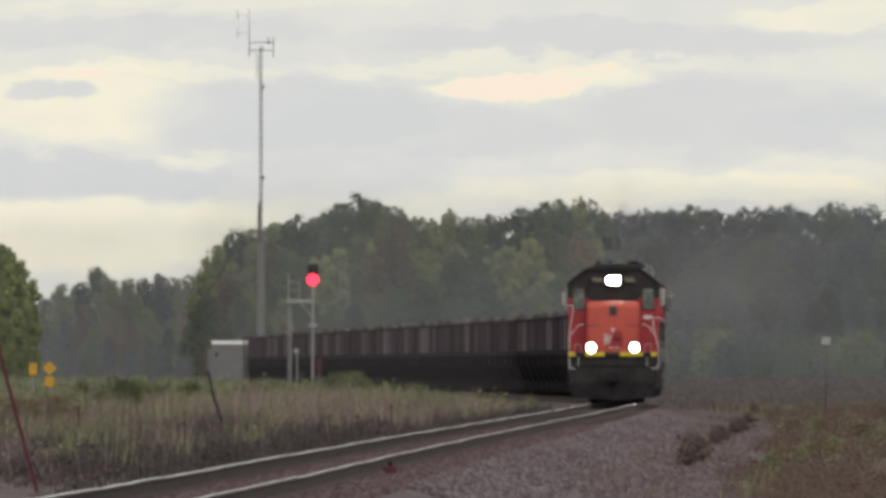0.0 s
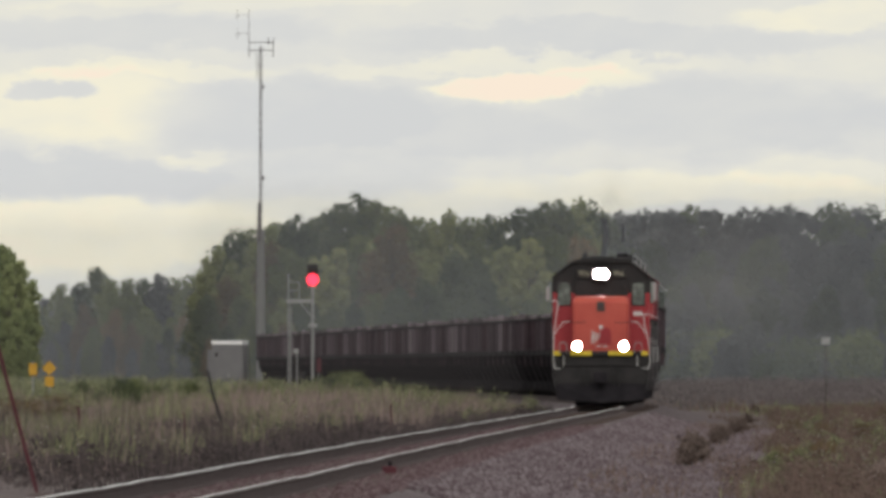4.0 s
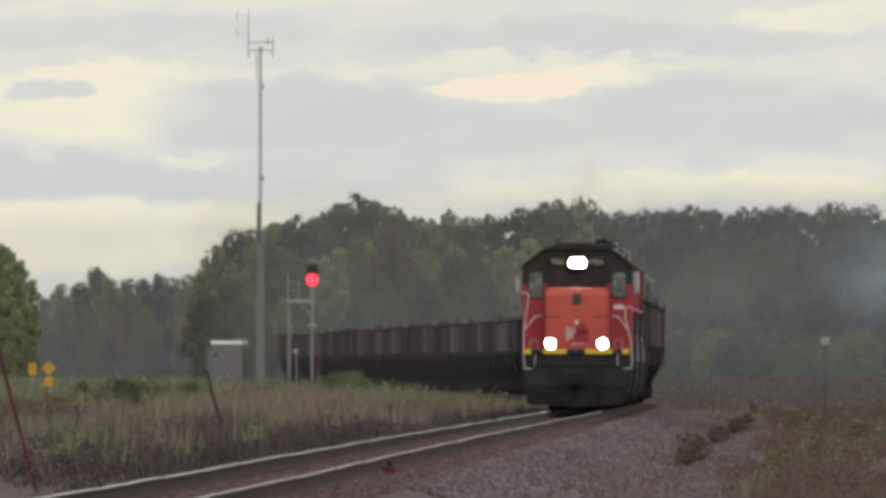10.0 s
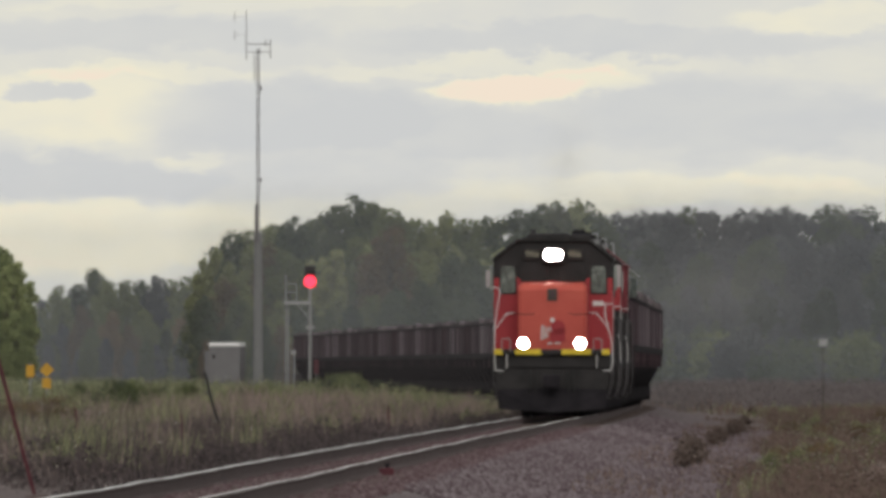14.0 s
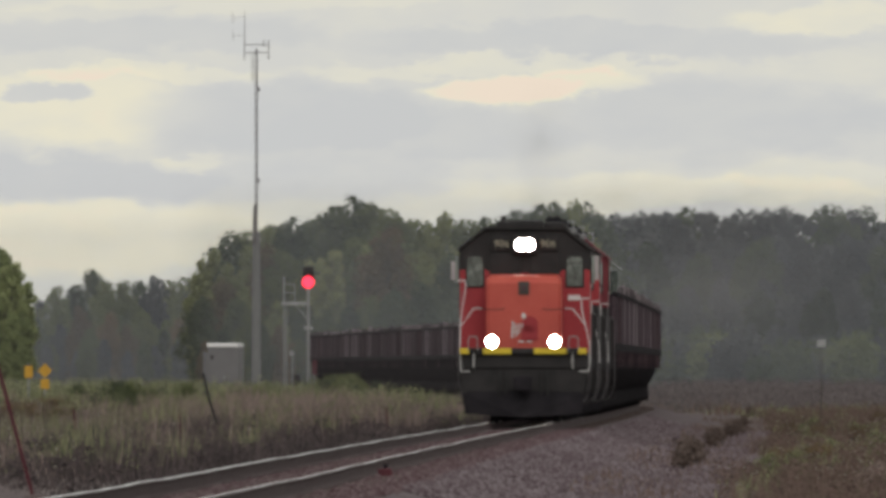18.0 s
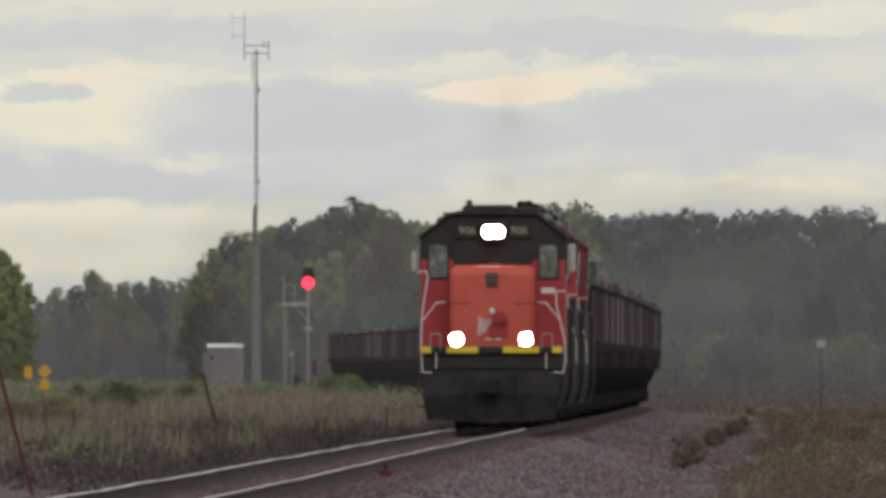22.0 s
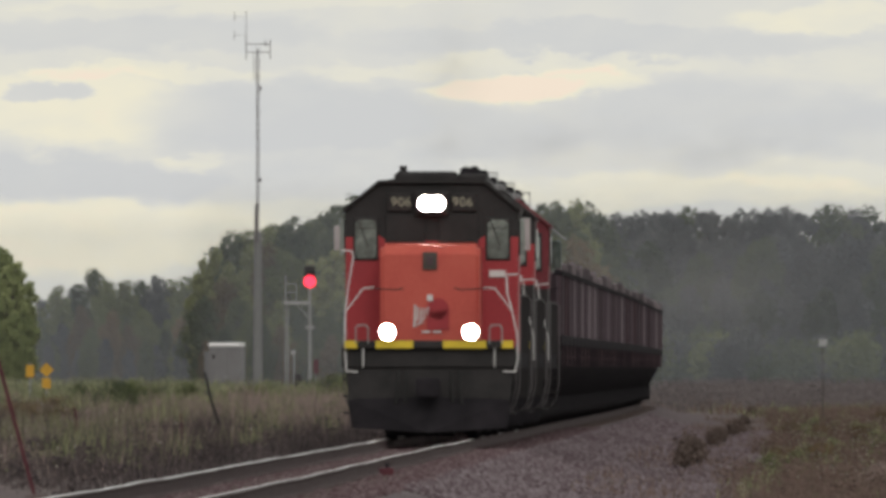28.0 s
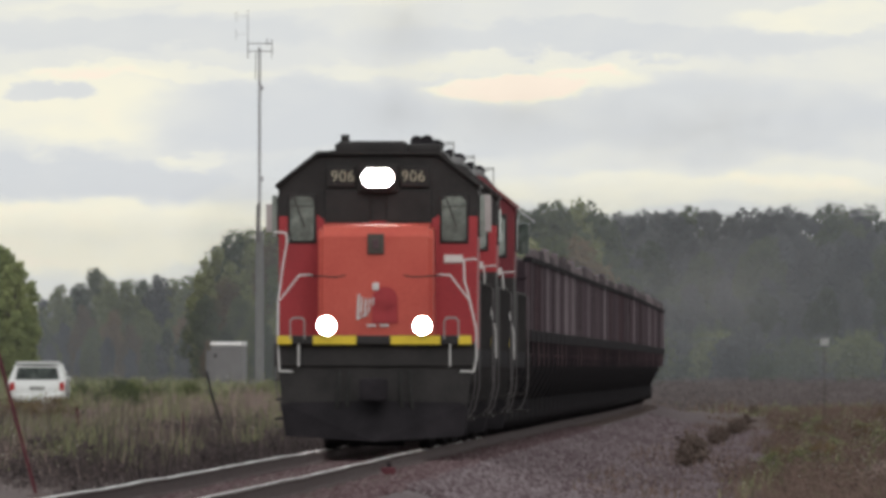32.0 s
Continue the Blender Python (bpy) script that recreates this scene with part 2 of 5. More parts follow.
M["yellow_paint"] = material("yellow_paint", [(0.55, 0.40, 0.02), (0.70, 0.52, 0.03)], 0.5, scale=4, fine=40, bump=0.05)
# base colour lightened greenish in place of reflected sky, broken up by noise
M["glass"] = material("glass", [(0.02, 0.028, 0.028), (0.06, 0.078, 0.072), (0.17, 0.20, 0.185)], 0.06, scale=3.2, fine=11, bump=0, spec=0.8)
M["lamp_glow"] = material("lamp_glow", [(0.9, 0.9, 0.9), (0.9, 0.9, 0.9)], 0.3, bump=0, emit=(1.0, 0.93, 0.86), strength=85)
M["red_glow"] = material("red_glow", [(0.6, 0.02, 0.03), (0.6, 0.02, 0.03)], 0.3, bump=0, emit=(1.0, 0.03, 0.07), strength=2.5)
M["number_glow"] = material("number_glow", [(0.26, 0.25, 0.19), (0.33, 0.32, 0.24)], 0.5, bump=0)
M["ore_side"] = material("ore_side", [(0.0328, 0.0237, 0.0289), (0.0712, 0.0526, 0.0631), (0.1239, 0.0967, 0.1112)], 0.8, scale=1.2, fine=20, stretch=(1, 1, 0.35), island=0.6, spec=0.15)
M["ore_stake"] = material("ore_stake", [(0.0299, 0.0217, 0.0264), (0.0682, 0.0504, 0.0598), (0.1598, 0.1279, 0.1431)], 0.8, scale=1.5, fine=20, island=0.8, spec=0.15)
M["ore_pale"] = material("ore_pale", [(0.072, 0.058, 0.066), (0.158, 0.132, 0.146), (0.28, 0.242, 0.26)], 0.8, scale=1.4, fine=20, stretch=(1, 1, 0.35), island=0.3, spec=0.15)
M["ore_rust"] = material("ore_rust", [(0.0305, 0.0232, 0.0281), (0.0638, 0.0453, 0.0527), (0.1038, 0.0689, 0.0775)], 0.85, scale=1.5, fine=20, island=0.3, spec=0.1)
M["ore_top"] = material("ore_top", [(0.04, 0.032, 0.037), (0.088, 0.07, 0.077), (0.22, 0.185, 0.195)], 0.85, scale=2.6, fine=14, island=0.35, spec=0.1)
M["ore_load"] = material("ore_load", [(0.045, 0.035, 0.037), (0.085, 0.065, 0.066)], 0.95, scale=3, fine=25, bump=0.8)
M["galv"] = material("galv", [(0.22, 0.225, 0.225), (0.33, 0.335, 0.33)], 0.5, 0.3, scale=3, fine=40, bump=0.05)
M["alu"] = material("alu", [(0.128, 0.128, 0.132), (0.168, 0.168, 0.172)], 0.5, 0.2, scale=1.5, fine=20, bump=0.05)
M["tower_steel"] = material("tower_steel", [(0.085, 0.075, 0.08), (0.15, 0.14, 0.145)], 0.6, 0.3, scale=3, fine=30, bump=0.05)
M["pole_wood"] = material("pole_wood", [(0.13, 0.135, 0.135), (0.20, 0.205, 0.205)], 0.85, scale=2, fine=30, stretch=(6, 6, 0.6))
M["rust_post"] = material("rust_post", [(0.062, 0.014, 0.021), (0.10, 0.026, 0.034)], 0.8, scale=3, fine=40)
M["asphalt"] = material("asphalt", [(0.045, 0.044, 0.044), (0.07, 0.068, 0.066)], 0.9, scale=0.5, fine=30)
M["car_white"] = material("car_white", [(0.62, 0.64, 0.64), (0.72, 0.73, 0.73)], 0.3, scale=1, fine=10, bump=0)
M["rubber"] = material("rubber", [(0.015, 0.015, 0.015), (0.03, 0.03, 0.03)], 0.9, scale=4, fine=40)
M["sign_yellow"] = material("sign_yellow", [(0.45, 0.24, 0.02), (0.58, 0.33, 0.03)], 0.6, scale=4, fine=30, bump=0)
M["tail_red"] = material("tail_red", [(0.35, 0.02, 0.02), (0.4, 0.03, 0.03)], 0.3, bump=0)


def smoke_material(name, colour, density, scale, veil=False):
    """Thin smoke: soft at the rim of its own shape, torn by noise; veil: a haze sheet."""
    m = bpy.data.materials.new(name)
    m.use_nodes = True
    n, L = m.node_tree.nodes, m.node_tree.links.new
    n.remove(n["Principled BSDF"])
    coord = n.new("ShaderNodeTexCoord")
    grad = n.new("ShaderNodeTexGradient")
    grad.gradient_type = "QUADRATIC_SPHERE"
    mp = n.new("ShaderNodeMapping")
    mp.inputs["Location"].default_value, mp.inputs["Scale"].default_value = (-1, -1, -1), (2, 2, 2)
    L(coord.outputs["Generated"], mp.inputs[0])
    flat = n.new("ShaderNodeVectorMath")
    flat.operation = "MULTIPLY"
    flat.inputs[1].default_value = (1, 0, 1)
    L(mp.outputs[0], flat.inputs[0])
    L(flat.outputs[0], grad.inputs[0])
    fall = grad.outputs["Fac"]
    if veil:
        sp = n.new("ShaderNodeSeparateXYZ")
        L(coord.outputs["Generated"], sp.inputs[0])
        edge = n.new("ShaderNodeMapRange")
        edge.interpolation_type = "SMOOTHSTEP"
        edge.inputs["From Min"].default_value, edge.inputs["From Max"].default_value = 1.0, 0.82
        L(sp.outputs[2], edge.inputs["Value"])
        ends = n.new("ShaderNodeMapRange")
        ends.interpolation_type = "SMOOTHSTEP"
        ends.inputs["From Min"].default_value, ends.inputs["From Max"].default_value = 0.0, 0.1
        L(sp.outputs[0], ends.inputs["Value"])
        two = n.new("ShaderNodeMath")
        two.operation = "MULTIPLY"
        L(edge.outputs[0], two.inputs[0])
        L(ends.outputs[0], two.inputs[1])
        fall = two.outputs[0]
    tear = n.new("ShaderNodeTexNoise")
    tear.inputs["Scale"].default_value, tear.inputs["Detail"].default_value = scale, 5
    L(coord.outputs["Object"], tear.inputs["Vector"])
    rng = n.new("ShaderNodeMapRange")
    rng.inputs["From Min"].default_value, rng.inputs["From Max"].default_value = (0.0, 0.75) if veil else (0.3, 0.7)
    L(tear.outputs["Fac"], rng.inputs["Value"])
    mul = n.new("ShaderNodeMath")
    mul.operation = "MULTIPLY"
    L(fall, mul.inputs[0])
    L(rng.outputs[0], mul.inputs[1])
    den = n.new("ShaderNodeMath")
    den.operation = "MULTIPLY"
    den.use_clamp = True
    L(mul.outputs[0], den.inputs[0])
    den.inputs[1].default_value = density
    dif, tra, mix = n.new("ShaderNodeBsdfTranslucent"), n.new("ShaderNodeBsdfTransparent"), n.new("ShaderNodeMixShader")
    d2, both = n.new("ShaderNodeBsdfDiffuse"), n.new("ShaderNodeMixShader")
    dif.inputs["Color"].default_value = d2.inputs["Color"].default_value = (*colour, 1)
    both.inputs[0].default_value = 0.5
    L(dif.outputs[0], both.inputs[1])
    L(d2.outputs[0], both.inputs[2])
    L(den.outputs[0], mix.inputs[0])
    L(tra.outputs[0], mix.inputs[1])
    L(both.outputs[0], mix.inputs[2])
    L(mix.outputs[0], n["Material Output"].inputs[0])
    return m


M["smoke_dark"] = smoke_material("smoke_dark", (0.28, 0.27, 0.28), 0.28, 0.45)
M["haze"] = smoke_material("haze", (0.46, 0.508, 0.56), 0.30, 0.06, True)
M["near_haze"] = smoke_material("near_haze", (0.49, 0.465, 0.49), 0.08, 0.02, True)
M["smoke_low"] = smoke_material("smoke_low", (0.40, 0.40, 0.41), 0.6, 0.03)
M["smoke_pale"] = smoke_material("smoke_pale", (0.50, 0.57, 0.66), 0.85, 0.25)


# ---- building helpers ----
def link_mesh(name, bm, mat):
    me = bpy.data.meshes.new(name)
    bm.normal_update()
    bm.to_mesh(me)
    bm.free()
    me.materials.append(mat if not isinstance(mat, str) else M[mat])
    return me


def part(name, bm, mat, parent, label=""):
    ob = new(name, link_mesh(name, bm, mat))
    ob.parent = parent
    return tagged(ob, label)


def thing(name, label, category, m=None, group="", kind=""):
    ob = new(name)
    ob.empty_display_size = 0.3
    if m is not None:
        ob.matrix_basis = m
    return tagged(ob, label, category, group, kind)


def solid(name, bm, mat, label, category, m=None, group="", kind=""):
    ob = new(name, link_mesh(name, bm, mat))
    if m is not None:
        ob.matrix_basis = m
    return tagged(ob, label, category, group, kind)


def box(bm, x0, x1, y0, y1, z0, z1, bevel=0.0):
    r = bmesh.ops.create_cube(bm, size=1, matrix=Matrix.LocRotScale(((x0 + x1) / 2, (y0 + y1) / 2, (z0 + z1) / 2), None, (abs(x1 - x0), abs(y1 - y0), abs(z1 - z0))))
    if bevel:
        es = list({e for v in r["verts"] for e in v.link_edges})
        bmesh.ops.bevel(bm, geom=es, offset=bevel, segments=2, affect="EDGES", profile=0.6)
    return bm


def rod(bm, a, b, r, r2=None, n=8):
    a, b = Vector(a), Vector(b)
    d = b - a
    m = Matrix.Translation((a + b) / 2) @ d.to_track_quat("Z", "Y").to_matrix().to_4x4()
    bmesh.ops.create_cone(bm, cap_ends=True, segments=n, radius1=r, radius2=r if r2 is None else r2, depth=d.length, matrix=m)
    return bm


def pipe(bm, pts, r, n=6):
    for a, b in zip(pts, pts[1:]):
        rod(bm, a, b, r, n=n)
    for p in pts[1:-1]:
        bmesh.ops.create_icosphere(bm, subdivisions=1, radius=r * 1.02, matrix=Matrix.Translation(p))
    return bm


def extrude_poly(bm, pts, axis, a, b):
    """A prism: pts in the plane across axis ('x': (y, z), 'y': (x, z)), from a to b."""
    put = (lambda p, s: (s, p[0], p[1])) if axis == "x" else (lambda p, s: (p[0], s, p[1])) if axis == "y" else (lambda p, s: (p[0], p[1], s))
    va = [bm.verts.new(put(p, a)) for p in pts]
    vb = [bm.verts.new(put(p, b)) for p in pts]
    n = len(pts)
    fs = [bm.faces.new(va), bm.faces.new(vb[::-1])]
    for i in range(n):
        j = (i + 1) % n
        fs.append(bm.faces.new((va[j], va[i], vb[i], vb[j])))
    bmesh.ops.recalc_face_normals(bm, faces=fs)
    return bm


def bm_():
    return bmesh.new()


def soup(name, verts, faces, mat, smooth=False):
    me = bpy.data.meshes.new(name)
    verts = np.asarray(verts, dtype=np.float32).reshape(-1, 3)
    me.vertices.add(len(verts))
    me.vertices.foreach_set("co", verts.ravel())
    loops = np.concatenate([f.ravel() for f in faces]).astype(np.int32)
    totals = np.concatenate([np.full(len(f), f.shape[1], dtype=np.int32) for f in faces])
    starts = np.concatenate(([0], np.cumsum(totals)[:-1])).astype(np.int32)
    me.loops.add(len(loops))
    me.loops.foreach_set("vertex_index", loops)
    me.polygons.add(len(totals))
    me.polygons.foreach_set("loop_start", starts)
    me.polygons.foreach_set("loop_total", totals)
    me.update(calc_edges=True)
    me.validate()
    me.materials.append(M[mat])
    return me


# ---- the line of the track ----
SLOPE_A, SLOPE_B, BEND_A, BEND_B = 0.0264, -0.046, 482.0, 588.0


def track_x(d):
    """Sideways place of the track's middle at the distance d (steps of DEEP metres) along the view."""
    w = min(max(d - BEND_A, 0), BEND_B - BEND_A)
    k = (SLOPE_B - SLOPE_A) / (BEND_B - BEND_A)
    sway = 0.14 * math.exp(-((d - 395) / 60) ** 2) - 0.075 * math.exp(-((d - 225) / 45) ** 2)
    return -6.54 + sway + SLOPE_A * min(d, BEND_A) + SLOPE_A * w + 0.5 * k * w * w + SLOPE_B * max(d - BEND_B, 0)


def track_slope(d):
    w = min(max(d - BEND_A, 0), BEND_B - BEND_A)
    return SLOPE_A + (SLOPE_B - SLOPE_A) * w / (BEND_B - BEND_A)


def beside(d, e, z=0.0):
    """A point at the distance d (steps), e metres to the right of the track."""
    return Vector((track_x(d) + e, d * DEEP, z))


def ground_z(d, e):
    """Height of the ground, with the rails' top at 0."""
    def seg(e, pts):
        for (a, za), (b, zb) in zip(pts, pts[1:]):
            if e <= b:
                return za + (zb - za) * (e - a) / (b - a)
        return pts[-1][1]
    return seg(e, ((-4000, -0.6), (-60, -0.5), (-16, -0.35), (-6, -0.45), (-3.6, -0.75), (-2.6, -0.55), (-1.7, -0.21), (1.7, -0.21), (2.6, -0.48), (4.2, -0.72), (6.0, -0.72), (9, -0.6), (60, -0.5), (4000, -0.6)))


def put_on(d, e, sink=0.0):
    return beside(d, e, ground_z(d, e) - sink)


# ---- ground ----
def build_ground():
    ds = [-300, -60, 0, 40, 80] + list(range(100, 700, 10)) + list(range(700, 1500, 50)) + [1600, 2000, 2600, 3150]
    es = [-3000, -800, -200, -60, -30, -22, -16, -10, -6, -4.6, -3.6, -3.1, -2.6, -2.1, -1.7, -0.8, 0, 0.8, 1.7, 2.1, 2.6, 3.2, 3.7, 4.2, 5, 6, 7.5, 9, 15, 30, 60, 200, 800, 3000]
    rng = random.Random(3)
    verts, faces, mats = [], [], []
    for d in ds:
        for e in es:
            p = put_on(d, e)
            if abs(e) > 2 and abs(e) < 900:
                p.z += rng.uniform(-0.05, 0.05) * (0.1 if abs(e) < 9 else 1)
            verts.append(p)
    w = len(es)
    for i in range(len(ds) - 1):
        for j in range(w - 1):
            faces.append((i * w + j, i * w + j + 1, (i + 1) * w + j + 1, (i + 1) * w + j))
            mats.append(1 if -3.1 <= es[j] and es[j + 1] <= 3.7 else 0)
    me = bpy.data.meshes.new("ground")
    me.from_pydata(verts, [], faces)
    me.materials.append(M["soil"])
    me.materials.append(M["gravel"])
    me.polygons.foreach_set("material_index", mats)
    me.polygons.foreach_set("use_smooth", [True] * len(faces))
    me.update()
    tagged(new("ground", me), "gravel track bed between weedy earth fields", "ground", kind="structure")


def strip(name, mat, e0, e1, z, d0, d1, step, label, category, kind="structure", up=None, wavy=0):
    verts, faces = [], []
    n = int((d1 - d0) / step) + 1
    prof = up or [(e0, z), (e1, z)]
    for i in range(n):
        d = d0 + i * step
        ke, kz = rail_wave(d, wavy) if wavy else (0, 0)
        for e, zz in prof:
            verts.append(beside(d, e + ke, zz + kz))
    w = len(prof)
    for i in range(n - 1):
        for j in range(w - 1):
            faces.append((i * w + j, i * w + j + 1, (i + 1) * w + j + 1, (i + 1) * w + j))
    me = bpy.data.meshes.new(name)
    me.from_pydata(verts, [], faces)
    me.materials.append(M[mat])
    me.update()
    return tagged(new(name, me), label, category, kind=kind)


def rail_wave(d, side):
    """Small kinks and dips of worn rails."""
    return 0.014 * noise.noise((d * 0.11, side * 3, 0)) + 0.007 * noise.noise((d * 0.4, side * 5, 2)), 0.016 * noise.noise((d * 0.09, side * 7, 5)) + 0.006 * noise.noise((d * 0.35, side * 9, 7))


def build_rails():
    track = thing("railway_track", "single railway track with polished steel rails on wooden ties", "railway track", kind="structure")
    for side in (-0.755, 0.755):
        prof = [(-0.07, -0.186), (-0.07, -0.172), (-0.012, -0.155), (-0.012, -0.045), (-0.036, -0.032), (-0.036, -0.006), (-0.028, -0.0005),
                (0.028, -0.0005), (0.036, -0.006), (0.036, -0.032), (0.012, -0.045), (0.012, -0.155), (0.07, -0.172), (0.07, -0.186)]
        rail = strip("rail", "rail_side", 0, 0, 0, 40, 1300, 1.5, "", "", up=[(side + a, b) for a, b in prof], kind="", wavy=side)
        rail.parent = track
        worn = 0.030 if side < 0 else 0.018
        tread = strip("rail_tread", "rail_top", 0, 0, 0, 40, 1300, 1.5, "worn shiny running surface", "", up=[(side - worn, 0.0), (side - worn + 0.003, 0.002), (side + worn - 0.003, 0.002), (side + worn, 0.0)], kind="", wavy=side)
        tread.parent = rail
    return track
build_ground()
TRACK = build_rails()


# ---- plants ----
def blades(name, d0, d1, e_of, count, height, width, mat, label, seed, clump=0.0, category="grass"):
    """Many single blades and stems, joined."""
    rng = np.random.default_rng(seed)
    u = rng.random(count)
    d = d0 + (d1 - d0) * u
    lo, hi = np.array([e_of(q) for q in d]).T
    e = lo + (hi - lo) * rng.random(count)
    if clump:
        k = np.array([noise.noise((a * 0.22, b * 0.06, seed)) for a, b in zip(e, d)])
        keep = k > -clump + rng.random(count) * 0.3 - 0.15
        d, e = d[keep], e[keep]
        k = k[keep]
    else:
        k = np.zeros(len(d))
    n = len(d)
    base = np.array([put_on(a, b, 0.03) for a, b in zip(d, e)])
    h = height[0] + (height[1] - height[0]) * rng.random(n) ** 1.5
    lump = np.array([noise.noise((a * 0.9, b * 0.09, seed + 9.5)) + 0.5 * noise.noise((a * 2.6, b * 0.3, seed)) for a, b in zip(e, d)])
    h *= (1 + 0.5 * np.clip(k, -0.5, 0.6)) * np.clip(1 + 1.1 * lump, 0.35, 1.7)
    if d0 < 230:
        h *= np.clip((d - d0 + 4) / 40, 0.15, 1)
    w = width * (0.6 + 0.8 * rng.random(n))
    a = rng.random(n) * math.tau
    side = np.stack([np.cos(a), np.sin(a) * 0.5, np.zeros(n)], 1) * w[:, None] / 2
    la = rng.random(n) * math.tau
    lean = np.stack([np.cos(la), np.sin(la), np.zeros(n)], 1) * (h * rng.random(n) * 0.35)[:, None]
    upv = np.array([0, 0, 1.0])
    v = np.stack([base - side, base + side, base + lean * 0.3 + side * 0.8 + upv * (h * 0.55)[:, None], base + lean * 0.3 - side * 0.8 + upv * (h * 0.55)[:, None], base + lean + upv * h[:, None]], 1)
    i = np.arange(n)[:, None] * 5
    ob = new(name, soup(name, v, [i + np.array([[0, 1, 2, 3]]), i + np.array([[3, 2, 4]])], mat))
    return tagged(ob, label, category, kind="stuff")


def left_field(d):
    return (-0.0337 * d - 2.0 - track_x(d), -5.0 if d < 360 else -3.0)


def left_edge(d):
    return (-8.6 + 2.0 * noise.noise((d * 0.06, 1.7, 0)), -2.3)


def right_field(d):
    return (5.9 + 1.5 * noise.noise((d * 0.05, 3.1, 0)) + 0.8 * noise.noise((d * 0.21, 7.1, 0)), max(8, 0.0337 * d + 2.0 - track_x(d)))


blades("tall_grass", 215, 340, left_field, 12000, (0.22, 0.7), 0.013, "grass_tan", "tall dry tan grass beside the track", 1, 0.3)
blades("tall_grass", 340, 490, lambda d: (-12.0, -3.4), 14000, (0.35, 0.85), 0.022, "grass_tan", "tall dry tan grass beside the track", 41, 0.5)
blades("tall_grass", 340, 620, left_field, 22000, (0.2, 0.62), 0.022, "grass_tan", "tall dry tan grass beside the track", 2, 0.3)
blades("green_weeds", 222, 360, left_field, 42000, (0.2, 0.6), 0.016, "grass_green", "green weeds among the dry grass", 3, 0.12)
blades("green_weeds", 360, 900, left_field, 18000, (0.2, 0.62), 0.045, "grass_green", "green weeds among the dry grass", 4, 0.25)
blades("dark_weeds", 204, 400, left_field, 16000, (0.25, 0.72), 0.014, "grass_dark", "dark dry stalks among the tall grass", 44, 0.0)
blades("dark_weeds", 200, 480, left_edge, 46000, (0.15, 0.55), 0.02, "grass_dark", "dark low weeds along the ballast edge", 5, 0.25)
blades("dry_weeds", 500, 900, right_field, 9000, (0.15, 0.4), 0.05, "grass_rust", "dull brown weeds across the field", 22, 0.3)
blades("gravel_weeds", 172, 520, lambda d: (3.1, 7.2), 15000, (0.04, 0.2), 0.018, "grass_rust", "sparse dry weeds at the gravel edge", 23, 0.1)
blades("dry_weeds", 172, 520, right_field, 24000, (0.1, 0.4), 0.016, "grass_rust", "brownish dry weeds in the field", 6, 0.35)
blades("green_weeds", 172, 620, right_field, 8000, (0.1, 0.36), 0.03, "grass_green", "green weeds among brown field plants", 7, 0.1)


def build_flecks():
    """Pale seed heads and small white flowers standing in the weeds."""
    rng = np.random.default_rng(31)
    q = []
    for d0, d1, e_of, n, top in ((205, 380, left_field, 260, 0.45), (200, 420, right_field, 700, 0.42)):
        for i in range(n):
            d = d0 + (d1 - d0) * rng.random()
            lo, hi = e_of(d)
            p = np.array(put_on(d, lo + (hi - lo) * rng.random())) + np.array((0, 0, top * (0.5 + 0.8 * rng.random())))
            r = 0.012 + 0.022 * rng.random()
            q.append([p + np.array((-r, 0, 0)), p + np.array((0, -r, r * 0.7)), p + np.array((r, 0, 0)), p + np.array((0, r, -r * 0.7))])
    i = np.arange(len(q))[:, None] * 4
    ob = new("seed_heads", soup("seed_heads", np.array(q), [i + np.array([[0, 1, 2]]), i + np.array([[0, 2, 3]])], "flower"))
    tagged(ob, "pale seed heads and small white flowers in the weeds", "flowers", kind="stuff")


build_flecks()


def leaf_cloud(rng, centres, radii, count, size):
    """Small leaf clumps strewn over the skin of several rounded masses."""
    c = np.array(centres)
    r = np.array(radii)
    pick = rng.choice(len(c), count, p=(r[:, 0] * r[:, 2]) / (r[:, 0] * r[:, 2]).sum())
    v = rng.normal(size=(count, 3))
    v /= np.linalg.norm(v, axis=1)[:, None]
    reach = 0.65 + 0.45 * rng.random(count)
    stray = rng.random(count) < 0.14
    p = c[pick] + v * r[pick] * np.where(stray, reach + 0.35, reach)[:, None]
    n = v + rng.normal(size=(count, 3)) * 0.6
    n /= np.linalg.norm(n, axis=1)[:, None]
    t = np.cross(n, rng.normal(size=(count, 3)))
    t /= np.linalg.norm(t, axis=1)[:, None]
    b = np.cross(n, t)
    s = (size * (0.5 + rng.random(count)))[:, None]
    q = np.stack([p - t * s, p + b * s * 0.6 - n * s * 0.15, p + t * s, p - b * s * 0.6 - n * s * 0.15], 1)
    i = np.arange(count)[:, None] * 4
    return q, [i + np.array([[0, 1, 2, 3]])]


